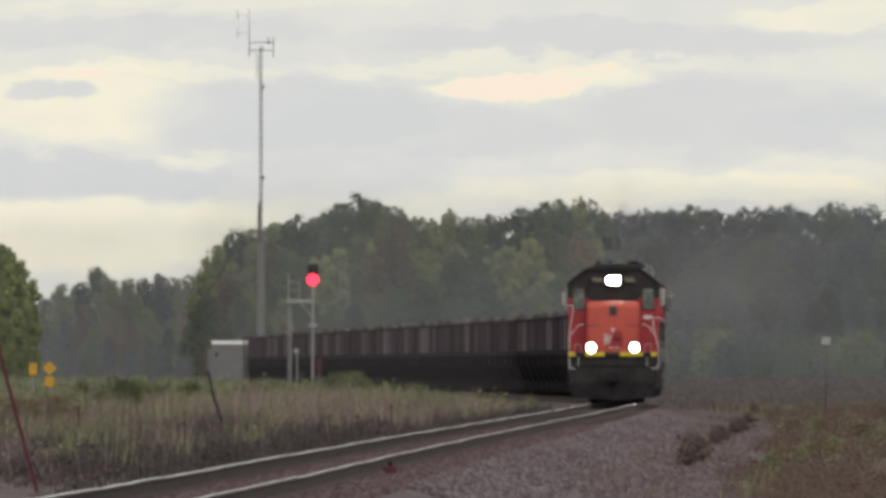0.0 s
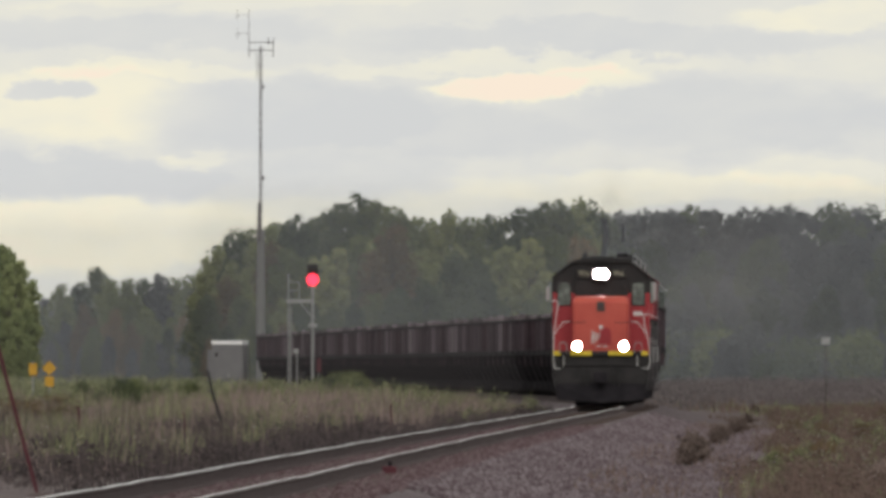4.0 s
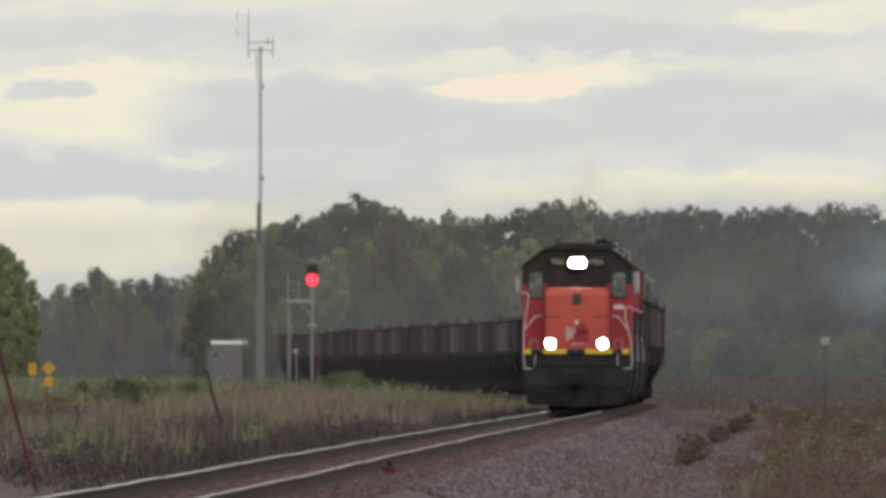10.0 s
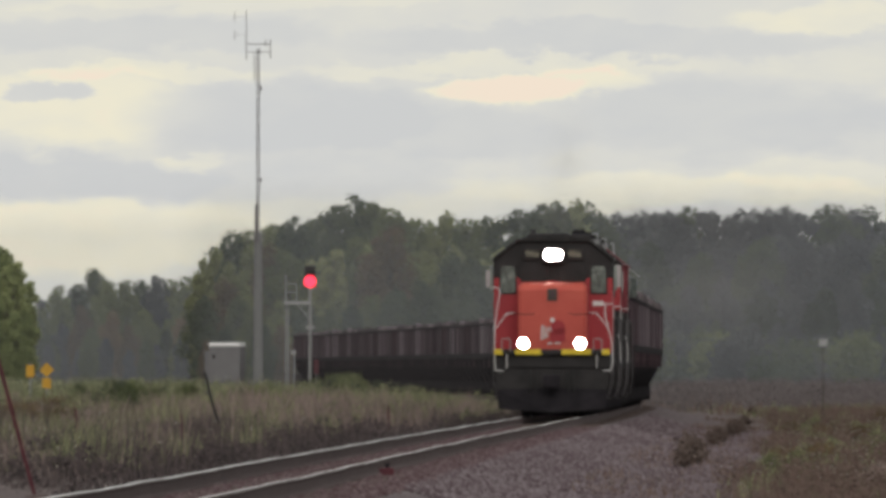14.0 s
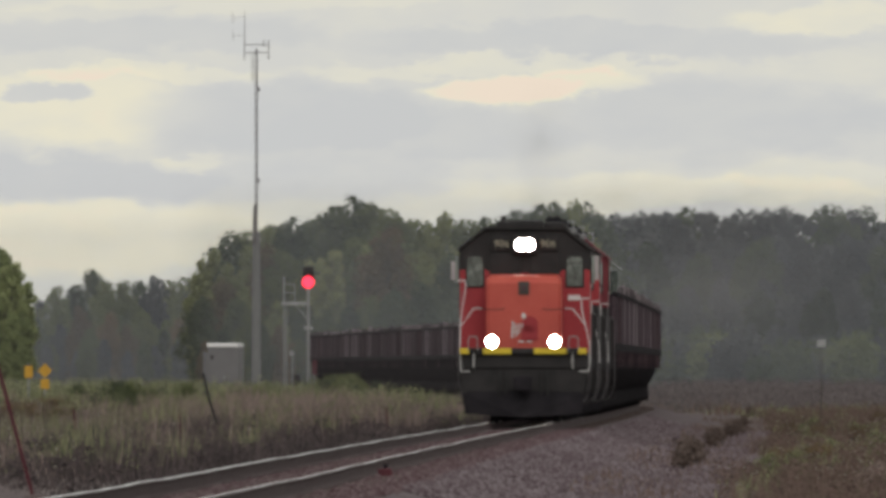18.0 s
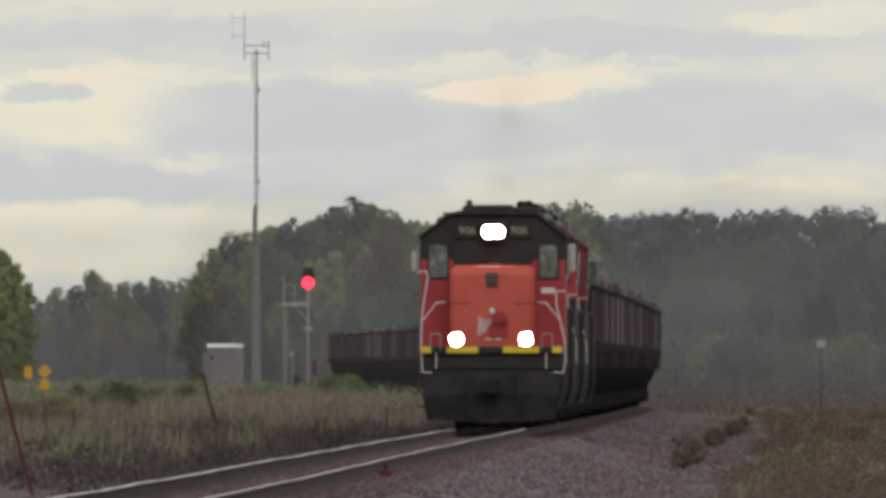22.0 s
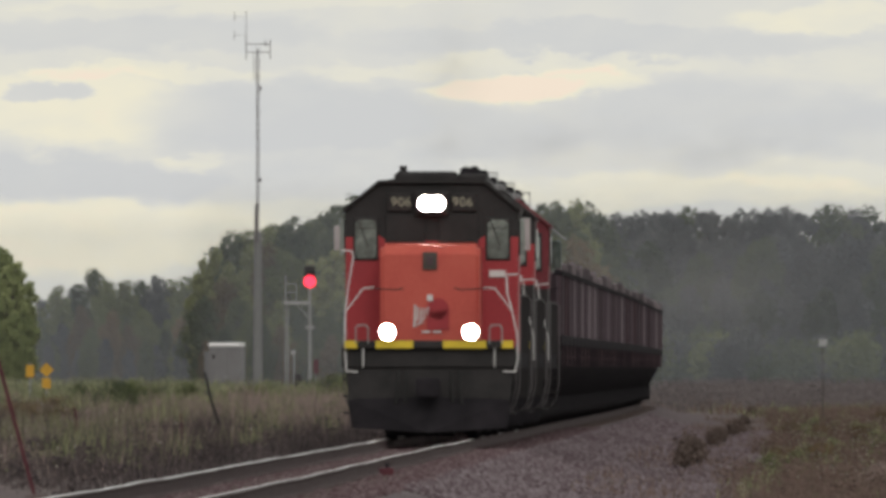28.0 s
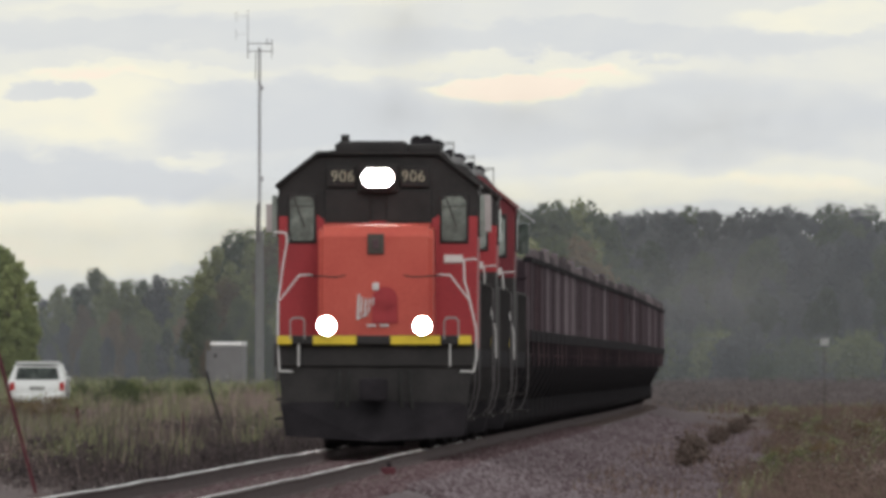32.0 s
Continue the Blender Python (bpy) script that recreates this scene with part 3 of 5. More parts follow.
def make_tree(name, height, spread, seed, leafmat, label, kind="round", count=2600, size=0.3, low=0.25):
    rng = np.random.default_rng(seed)
    root = thing(name, label, "tree")
    bm = bm_()
    rod(bm, (0, 0, -0.4), (0.1, 0, height * 0.5), height * 0.016, height * 0.011, 7)
    rod(bm, (0.1, 0, height * 0.5), (0.0, 0.1, height * 0.93), height * 0.011, 0.02, 6)
    cs, rs = [], []
    if kind == "spruce":
        for i in range(9):
            f = i / 8
            z = height * (low * 0.5 + (0.97 - low * 0.5) * f)
            rr = spread * (1 - f) * 0.9 + 0.12
            for k in range(5 if f < 0.8 else 1):
                a = rng.random() * 6.28
                cs.append((math.cos(a) * rr * 0.45, math.sin(a) * rr * 0.45, z))
                rs.append((rr * 0.65, rr * 0.65, height * 0.055))
    else:
        m = 22
        for i in range(m):
            f = (i + 0.5) / m
            z = height * (low + (0.93 - low) * f)
            bulge = math.sin(math.pi * min(1, 0.18 + f * 0.82)) ** 0.7 if kind == "round" else (0.55 + 0.45 * math.sin(math.pi * f))
            a = i * 2.4 + rng.random()
            rr = spread * bulge * (0.35 + 0.4 * rng.random())
            cc = (math.cos(a) * rr, math.sin(a) * rr, z)
            cs.append(cc)
            q = spread * (0.26 + 0.22 * rng.random()) * (1.0 if f < 0.8 else 0.7)
            rs.append((q, q, q * (0.8 + 0.5 * rng.random())))
            if i % 2 == 0:
                rod(bm, (0.05, 0, z * 0.72), cc, height * 0.006, 0.015, 5)
    part("trunk", bm, "bark", root)
    q, f = leaf_cloud(rng, cs, rs, count, size)
    ob = new("crown", soup("crown", q, f, leafmat))
    ob.parent = root
    return root


def make_bush(name, height, spread, seed, leafmat, label, count=900, size=0.12, category="bush"):
    rng = np.random.default_rng(seed)
    cs, rs = [], []
    for i in range(7):
        a = rng.random() * 6.28
        r = spread * 0.55 * rng.random()
        h = height * (0.3 + 0.5 * rng.random())
        cs.append((math.cos(a) * r, math.sin(a) * r, h * 0.75))
        rs.append((spread * 0.42, spread * 0.42, h * 0.5))
    root = thing(name, label, category)
    bm = bm_()
    for c in cs:
        rod(bm, (c[0] * 0.2, c[1] * 0.2, -0.15), c, 0.02, 0.006, 5)
    part("stems", bm, "bark", root)
    q, f = leaf_cloud(rng, cs, rs, count, size)
    ob = new("crown", soup("crown", q, f, leafmat))
    ob.parent = root
    return root


def weed_mass(name, d0, d1, e_of, n, tall, wide, leaves, size, mat, label, seed):
    """Many small leafy weeds, joined."""
    rng = np.random.default_rng(seed)
    cs, rs = [], []
    while len(cs) < n:
        d = d0 + (d1 - d0) * rng.random()
        lo, hi = e_of(d)
        e = lo + (hi - lo) * rng.random()
        if noise.noise((e * 0.5, d * 0.08, seed * 1.7)) < rng.uniform(-0.35, 0.25):
            continue
        p = put_on(d, e)
        h = (tall[0] + (tall[1] - tall[0]) * rng.random() ** 1.6) * min(1, 0.3 + max(0, d - d0) / 40)
        w = wide * (0.5 + rng.random())
        cs.append((p.x, p.y, p.z + h * 0.45))
        rs.append((w, w, h * 0.55))
    q, f = leaf_cloud(rng, cs, rs, n * leaves, size)
    tagged(new(name, soup(name, q, f, mat)), label, "weeds", kind="stuff")


weed_mass("leafy_weeds", 235, 340, left_field, 500, (0.2, 0.55), 0.11, 90, 0.016, "grass_green", "leafy green weeds in the dry grass", 71)
weed_mass("leafy_weeds", 330, 600, left_field, 1300, (0.25, 0.9), 0.26, 75, 0.036, "grass_green", "leafy green weeds in the dry grass", 72)
weed_mass("tan_weeds", 300, 560, left_field, 1300, (0.25, 0.75), 0.16, 60, 0.026, "grass_tan", "dry tan seed plants in the field", 73)
weed_mass("dark_leafy_weeds", 204, 480, left_edge, 1000, (0.15, 0.6), 0.22, 50, 0.04, "grass_dark", "dark leafy weeds along the ballast", 74)
weed_mass("brown_weeds", 172, 520, right_field, 2200, (0.15, 0.55), 0.18, 70, 0.026, "grass_rust", "dull brown leafy weeds in the field", 75)
weed_mass("green_field_weeds", 175, 640, right_field, 260, (0.15, 0.45), 0.2, 60, 0.03, "grass_green", "green leafy weeds in the field", 76)
weed_mass("far_weeds", 600, 1020, lambda d: (right_field(d)[0] + 0.022 * (d - 600), right_field(d)[1]), 1500, (0.45, 1.25), 0.5, 55, 0.06, "far_dry", "tall dull brown weeds across the far field", 77)
weed_mass("far_green_weeds", 560, 900, left_field, 1100, (0.5, 1.15), 0.45, 60, 0.06, "grass_green", "green weeds at the far end of the field", 78)

KINDS = [("birch_tree", "leaf_dark", "dark green leafy birch at the wood's edge", "round"),
         ("aspen_tree", "leaf_mid", "olive green aspen in the woods", "round"),
         ("aspen_tree", "leaf_light", "yellowish green aspen in the woods", "tall"),
         ("birch_tree", "leaf_rust", "leafy tree turning dull brown in autumn", "round"),
         ("spruce_tree", "needle", "dark slender spruce in the woods", "spruce"),
         ("poplar_tree", "leaf_hazed", "grey green hazy poplar far off", "round"),
         ("poplar_tree", "leaf_hazed", "grey green slender hazy poplar far off", "tall"),
         ("aspen_tree", "leaf_fresh", "fresh green leafy tree beside the road", "tall")]
PLANT = {}


def plant(kind, d, px, top, rng, variant=None, base=-0.5):
    """A tree at the distance d under the turn px (1/SCALE radian), so tall that it ends at the height top."""
    name, mat, label, form = KINDS[kind]
    s = TURN / d
    h = (652 - top) / s + 1.26 - base
    v = rng.randrange(2) if variant is None else variant
    spread = {"round": 0.24, "tall": 0.15, "spruce": 0.16}[form] * 12
    m = pose((px - 784) / s, d * DEEP, base, 0, 0, rng.uniform(0, 360))
    key = (kind, v)
    if key not in PLANT:
        PLANT[key] = make_tree(name, 12, spread, kind * 7 + v, mat, label, form, 6000, 0.17, 0.12)
        ob = PLANT[key]
        ob.matrix_basis = m
    else:
        ob = copy_thing(PLANT[key], m)
    g = h / 12
    ob.scale = (g * rng.uniform(0.9, 1.15), g * rng.uniform(0.9, 1.15), g)
    return ob


def skyline(px, pts):
    for (a, ya), (b, yb) in zip(pts, pts[1:]):
        if a <= px <= b:
            return ya + (yb - ya) * (px - a) / (b - a)
    return pts[0][1] if px < pts[0][0] else pts[-1][1]


WOOD_TOP = ((340, 520), (372, 445), (430, 408), (500, 398), (560, 388), (610, 365), (660, 352), (705, 372), (735, 395), (768, 378), (800, 400), (850, 381), (900, 394), (930, 366), (1020, 356), (1060, 384), (1180, 372), (1300, 374), (1460, 372), (1568, 386), (1700, 390))
FAR_TOP = ((-60, 560), (70, 545), (100, 508), (125, 528), (165, 482), (200, 500), (260, 498), (340, 494), (420, 500))


def build_woods():
    rng = random.Random(11)
    # far wood behind the road, tall trees at the back and lower ones before them
    px = -80
    while px < 420:
        top = skyline(px, FAR_TOP) - 12
        plant(rng.choice((0, 0, 5, 1)), 1560 + rng.uniform(-40, 60), px, top + rng.uniform(-4, 6), rng)
        plant(rng.choice((5, 0, 1, 3)), 1480 + rng.uniform(-30, 30), px + rng.uniform(-14, 14), 560 + rng.uniform(-25, 25), rng)
        plant(rng.choice((5, 1)), 1400 + rng.uniform(-30, 30), px + rng.uniform(-14, 14), 605 + rng.uniform(-15, 15), rng)
        px += rng.uniform(22, 36)
    px = 372
    while px < 1720:
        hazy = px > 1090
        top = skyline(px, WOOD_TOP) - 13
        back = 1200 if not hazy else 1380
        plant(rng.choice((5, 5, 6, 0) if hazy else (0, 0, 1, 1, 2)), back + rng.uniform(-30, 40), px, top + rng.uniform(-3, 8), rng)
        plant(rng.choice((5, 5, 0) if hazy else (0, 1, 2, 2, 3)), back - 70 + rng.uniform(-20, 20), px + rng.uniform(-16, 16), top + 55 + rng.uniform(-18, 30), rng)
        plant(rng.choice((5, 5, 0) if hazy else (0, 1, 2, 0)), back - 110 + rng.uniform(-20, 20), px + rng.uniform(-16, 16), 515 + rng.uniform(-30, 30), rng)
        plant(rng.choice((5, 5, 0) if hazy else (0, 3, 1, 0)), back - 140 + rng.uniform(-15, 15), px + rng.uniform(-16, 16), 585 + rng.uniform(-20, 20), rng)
        px += rng.uniform(24, 38)
    # light tree beside the road
    for px, top, d in ((-40, 405, 1290), (-14, 408, 1300), (8, 420, 1295), (24, 452, 1285), (-25, 470, 1270), (45, 488, 1288), (12, 500, 1272), (44, 540, 1265), (28, 545, 1262), (-5, 560, 1262), (47, 590, 1260), (14, 600, 1255)):
        plant(7, d, px, top, rng, None, -0.5)


build_woods()


def build_bushes():
    rng = random.Random(5)
    src = [make_bush("bush", 2.6, 1.8, 40, "leaf_mid", "low green bush before the far wood", 1800, 0.11),
           make_bush("bush", 2.6, 1.8, 41, "leaf_dark", "low dull green bush before the far wood", 1800, 0.11),
           make_bush("bush", 2.6, 1.8, 42, "leaf_hazed", "low grey green hazy bush before the far wood", 1800, 0.11)]
    used = set()

    def set_bush(i, m, g):
        ob = src[i] if i not in used else copy_thing(src[i], m)
        used.add(i)
        ob.matrix_basis = m
        ob.scale = g
    for k in range(52):
        d = rng.uniform(1060, 1200)
        px = rng.uniform(1110, 1660)
        s = TURN / d
        g = rng.uniform(1.1, 1.9)
        set_bush(rng.choice((1, 2, 2, 0)), pose((px - 784) / s, d * DEEP, -0.6, 0, 0, rng.uniform(0, 360)), (g * 1.1, g * 1.1, g))
    for k in range(16):
        d = rng.uniform(640, 760)
        px = rng.uniform(560, 680)
        s = TURN / d
        g = rng.uniform(0.35, 0.6)
        set_bush(rng.choice((0, 1)), pose((px - 784) / s, d * DEEP, -0.5, 0, 0, rng.uniform(0, 360)), (g, g, g))
    for k in range(14):
        d = rng.uniform(540, 640)
        px = rng.uniform(130, 470)
        s = TURN / d
        g = rng.uniform(0.3, 0.5)
        set_bush(rng.choice((0, 1, 2)), pose((px - 784) / s, d * DEEP, -0.5, 0, 0, rng.uniform(0, 360)), (g, g, g))
    dark = make_bush("weed_clump", 0.9, 0.7, 60, "grass_dark", "dark bushy weeds in the dry grass", 1000, 0.05, "weeds")
    light = make_bush("weed_clump", 0.9, 0.7, 61, "grass_green", "green bushy weeds in the dry grass", 1000, 0.05, "weeds")
    olive = make_bush("bush", 2.0, 1.5, 66, "leaf_dark", "dark olive bush in the dry grass", 2600, 0.05)
    fresh = {dark, light, olive}
    for d, px, g, ob in [(rng.uniform(245, 330), rng.uniform(20, 520), rng.uniform(0.25, 0.6), rng.choice((dark, light, light))) for k in range(24)] + [(rng.uniform(330, 420), rng.uniform(300, 860), rng.uniform(0.35, 0.75), rng.choice((dark, light))) for k in range(36)] + [
            (433, 196, 0.8, olive), (438, 222, 0.65, olive), (445, 172, 0.5, olive), (240, 430, 0.9, dark), (246, 470, 0.95, dark), (250, 395, 0.8, dark)]:
        x = (px - 784) * d / TURN
        e = x - track_x(d)
        if e > -3.2:
            continue
        m = pose(x, d * DEEP, ground_z(d, e) - 0.03, 0, 0, rng.uniform(0, 360))
        if ob in fresh:
            fresh.discard(ob)
        else:
            ob = copy_thing(ob, m)
        ob.matrix_basis = m
        ob.scale = (g, g, g * rng.uniform(0.8, 1.1))
    rust = make_bush("weed_clump", 0.9, 0.7, 62, "leaf_rust", "reddish brown bushy weeds in the dry grass", 900, 0.05, "weeds")
    for k in range(16):
        d = rng.uniform(330, 420)
        x = (rng.uniform(-10, 130) - 784) * d / TURN
        m = pose(x, d * DEEP, ground_z(d, x - track_x(d)) - 0.03, 0, 0, rng.uniform(0, 360))
        ob = copy_thing(rust, m) if k else rust
        ob.matrix_basis = m
        g = rng.uniform(0.5, 0.95)
        ob.scale = (g, g, g)
    for k in range(50):
        d = rng.uniform(240, 440)
        e = rng.uniform(6.0, max(7.5, 0.033 * d - track_x(d)))
        m = pose(*put_on(d, e, 0.03), 0, 0, rng.uniform(0, 360))
        ob = copy_thing(rng.choice((light, rust)), m)
        g = rng.uniform(0.3, 0.7)
        ob.scale = (g, g, g)
    pale = make_bush("weed_clump", 0.55, 0.34, 63, "grass_tan", "pale dry bushy weed in the field", 500, 0.035, "weeds")
    for k, (d, px, g) in enumerate(((215, 1530, 1.0), (209, 1512, 0.9), (206, 1552, 1.2), (222, 1566, 1.1), (204, 1535, 0.8))):
        m = pose(*put_on(d, (px - 784) * d / TURN - track_x(d), 0.03), 0, 0, 40 * k)
        ob = copy_thing(pale, m) if k else pale
        ob.matrix_basis = m
        ob.scale = (g, g, g)
    shrub = make_bush("weed_clump", 0.55, 0.42, 50, "shrub_brown", "dull brown weed clump on the gravel edge", 420, 0.04, "weeds")
    first = True
    for d, px, g in ((268, 1216, 0.9), (278, 1240, 1.2), (290, 1228, 1.25), (345, 1268, 0.9), (358, 1280, 1.0), (395, 1302, 0.95), (410, 1312, 1.0), (470, 1322, 0.8), (560, 1334, 0.9)):
        s = TURN / d
        x = (px - 784) / s
        m = pose(x, d * DEEP, ground_z(d, x - track_x(d)), 0, 0, px % 360)
        ob = shrub if first else copy_thing(shrub, m)
        first = False
        ob.matrix_basis = m
        ob.scale = (g, g, g)


build_bushes()


# ---- the road and what stands along the line ----
strip("road", "asphalt", -22.6, -16.2, -0.30, -60, 640, 20, "grey two-lane asphalt road beside the railway", "road")


def build_mast():
    d = 985
    root = thing("radio_mast", "tall slender grey steel radio mast with antennas", "radio mast", pose((458 - 784) * d / TURN, d * DEEP, -0.5))
    s = TURN / d

    def z(y):
        return (652 - y) / s + 1.26 + 0.5
    bm = bm_()
    rod(bm, (0, 0, 0), (0.0, 0, z(410)), 0.36, 0.30, 10)
    part("pole", bm, "pole_wood", root, "thick weathered grey pole")
    bm = bm_()
    rod(bm, (-0.12, -0.3, z(430)), (-0.12, -0.3, z(362)), 0.13, 0.10, 8)
    part("side_pipe", bm, "tower_steel", root)
    bm = bm_()
    hs = [z(425) + (z(85) - z(425)) * i / 24 for i in range(25)]
    legs = [(0.11 * math.cos(a), 0.11 * math.sin(a)) for a in (0.5, 2.6, 4.7)]
    bm.free()
    for lx, ly in legs:
        bm = bm_()
        rod(bm, (lx, ly, hs[0]), (lx, ly, hs[-1]), 0.024, 0.02, 5)
        part("lattice_leg", bm, "tower_steel", root)
    bm = bm_()
    for i in range(24):
        for j in range(3):
            a, b = legs[j], legs[(j + 1) % 3]
            if i % 2:
                a, b = b, a
            rod(bm, (*a, hs[i]), (*b, hs[i + 1]), 0.011, n=4)
    tagged(part("lattice_bracing", bm, "tower_steel", root), kind="stuff")
    bm = bm_()
    for y in (78, 92):
        rod(bm, (-0.85, 0, z(y)), (0.9, 0, z(y)), 0.03, n=6)
    part("cross_arm", bm, "tower_steel", root)
    for x, y0, y1 in ((-0.85, 74, 105), (0.9, 70, 104), (0.55, 70, 82)):
        bm = bm_()
        rod(bm, (x, 0, z(y1)), (x, 0, z(y0)), 0.036, n=6)
        part("antenna", bm, "tower_steel", root)
    bm = bm_()
    rod(bm, (-0.85, 0, z(76)), (-0.85, 0, z(18)), 0.032, 0.02, 6)
    part("top_rod", bm, "tower_steel", root)
    for y in (30, 62):
        bm = bm_()
        rod(bm, (-0.85, 0, z(y)), (-1.7, 0, z(y)), 0.012, n=5)
        rod(bm, (-1.7, 0, z(y - 9)), (-1.7, 0, z(y + 9)), 0.018, n=5)
        part("dipole", bm, "tower_steel", root)
    bm = bm_()
    rod(bm, (-0.28, 0, z(95)), (-0.28, 0, z(142)), 0.03, n=6)
    part("hanging_antenna", bm, "tower_steel", root)
    for y in (160, 322):
        bm = bm_()
        box(bm, 0.08, 0.26, -0.1, 0.1, z(y), z(y) + 0.3, 0.02)
        part("junction_box", bm, "tower_steel", root)


build_mast()


def build_signal():
    d = 780
    s = TURN / d
    g = -0.4
    root = thing("railway_signal", "galvanised steel railway signal mast showing a red light", "railway signal", pose((550 - 784) / s, d * DEEP, g))

    def z(y):
        return (652 - y) / s + 1.26 - g

    def x(px):
        return (px - 550) / s
    bm = bm_()
    rod(bm, (0, 0, 0), (0, 0, z(500)), 0.10, 0.085, 10)
    part("mast", bm, "galv", root)
    bm = bm_()
    box(bm, -0.22, 0.22, -0.22, 0.22, 0, 0.5, 0.03)
    part("mast_foot", bm, "galv", root)
    bm = bm_()
    box(bm, -0.25, 0.25, -0.2, 0.2, z(582), z(576), 0.02)
    part("mast_collar", bm, "galv", root)
    bm = bm_()
    for lx in (x(507), x(511)):
        rod(bm, (lx, 0.2, 0), (lx, 0.2, z(488) if lx == x(507) else z(538)), 0.05, n=6)
    for i in range(14):
        zz = 0.3 + i * 0.3
        rod(bm, (x(507), 0.2, zz), (x(511), 0.2, zz), 0.016, n=5)
    part("ladder", bm, "galv", root)
    bm = bm_()
    box(bm, x(503), x(551), -0.35, 0.35, z(539), z(533), 0.01)
    part("platform", bm, "galv", root)
    bm = bm_()
    for yy in (-0.33, 0.33):
        rod(bm, (x(507), yy, z(532)), (x(507), yy, z(500)), 0.03, n=5)
        rod(bm, (x(526), yy, z(532)), (x(526), yy, z(502)), 0.03, n=5)
        for y in (502, 517):
            rod(bm, (x(507), yy, z(y)), (x(526), yy, z(y)), 0.025, n=5)
    part("guard_rail", bm, "galv", root)
    bm = bm_()
    rod(bm, (x(524), 0, z(535)), (x(548), 0, z(563)), 0.035, n=6)
    part("brace", bm, "galv", root)
    bm = bm_()
    box(bm, -0.32, 0.32, -0.05, 0.3, z(508), z(470), 0.06)
    head = part("signal_head", bm, "loco_black", root, "black signal housing")
    bm = bm_()
    rod(bm, (0, -0.05, z(498)), (0, -0.14, z(498)), 0.35, n=20)
    part("red_lens", bm, "red_glow", head, "lit red lens")
    bm = bm_()
    rod(bm, (0, -0.05, z(476)), (0, -0.12, z(476)), 0.17, n=14)
    part("dark_lens", bm, "loco_black", head)
    bm = bm_()
    extrude_poly(bm, [(-0.38, z(484)), (-0.30, z(479)), (0, z(477)), (0.30, z(479)), (0.38, z(484)), (0.34, z(484)), (0, z(479)), (-0.34, z(484))], "y", -0.5, -0.05)
    part("hood", bm, "loco_black", head)
    case = thing("relay_case", "small dark relay case with a grey post beside the signal", "relay case", pose((530 - 784) / s, d * DEEP - 1, g))
    bm = bm_()
    box(bm, -0.2, 0.2, -0.2, 0.2, 0.2, 1.35, 0.03)
    part("housing", bm, "loco_black", case, "dark relay housing")
    bm = bm_()
    rod(bm, (-0.25, 0, 0), (-0.25, 0, z(622)), 0.05, n=6)
    box(bm, -0.45, -0.15, -0.1, 0.1, z(628), z(620), 0.02)
    part("post", bm, "galv", case)
    flag = thing("marker_flag", "small red marker plate beside the signal mast", "marker", pose((561 - 784) / s, d * DEEP - 1, g))
    bm = bm_()
    box(bm, -0.12, 0.14, 0, 0.03, z(662), z(636), 0.01)
    part("plate", bm, "rust_post", flag)
    bm = bm_()
    rod(bm, (0, 0.06, 0), (0, 0.06, z(636)), 0.03, n=6)
    part("stake", bm, "galv", flag)


build_signal()


def build_bungalow():
    d = 840
    s = TURN / d
    root = thing("signal_bungalow", "grey aluminium equipment cabin with a pale lid roof", "equipment cabin", pose((399 - 784) / s, d * DEEP, -0.45, 0, 0, -8))
    w, top = 55 / s / 2, (652 - 613) / s + 1.71
    bm = bm_()
    box(bm, -w, w, 0, 2.2, 0.1, top, 0.03)
    part("body", bm, "alu", root)
    bm = bm_()
    box(bm, -w - 0.02, w - 0.02, -0.12, 2.3, top, top + 0.24, 0.05)
    part("roof", bm, "roof_white", root, "pale metal roof")
    bm = bm_()
    box(bm, -w * 0.75, w * 0.2, -0.03, 0.0, 0.25, top - 0.2, 0.01)
    door = part("door", bm, "alu", root)
    bm = bm_()
    box(bm, w * 0.05, w * 0.12, -0.07, -0.03, 1.1, 1.3, 0.01)
    part("door_handle", bm, "galv", door)
    bm = bm_()
    box(bm, -w - 0.35, -w, 0.3, 1.2, 0.7, top - 0.3, 0.04)
    part("side_box", bm, "alu", root)
    bm = bm_()
    box(bm, -w * 0.8, -w * 0.62, -0.06, -0.01, top - 0.75, top - 0.5, 0.01)
    part("vent", bm, "loco_black", root)
    bm = bm_()
    box(bm, -w - 0.1, w + 0.1, -0.1, 2.3, -0.3, 0.1, 0.02)
    part("plinth", bm, "gravel", root)


build_bungalow()


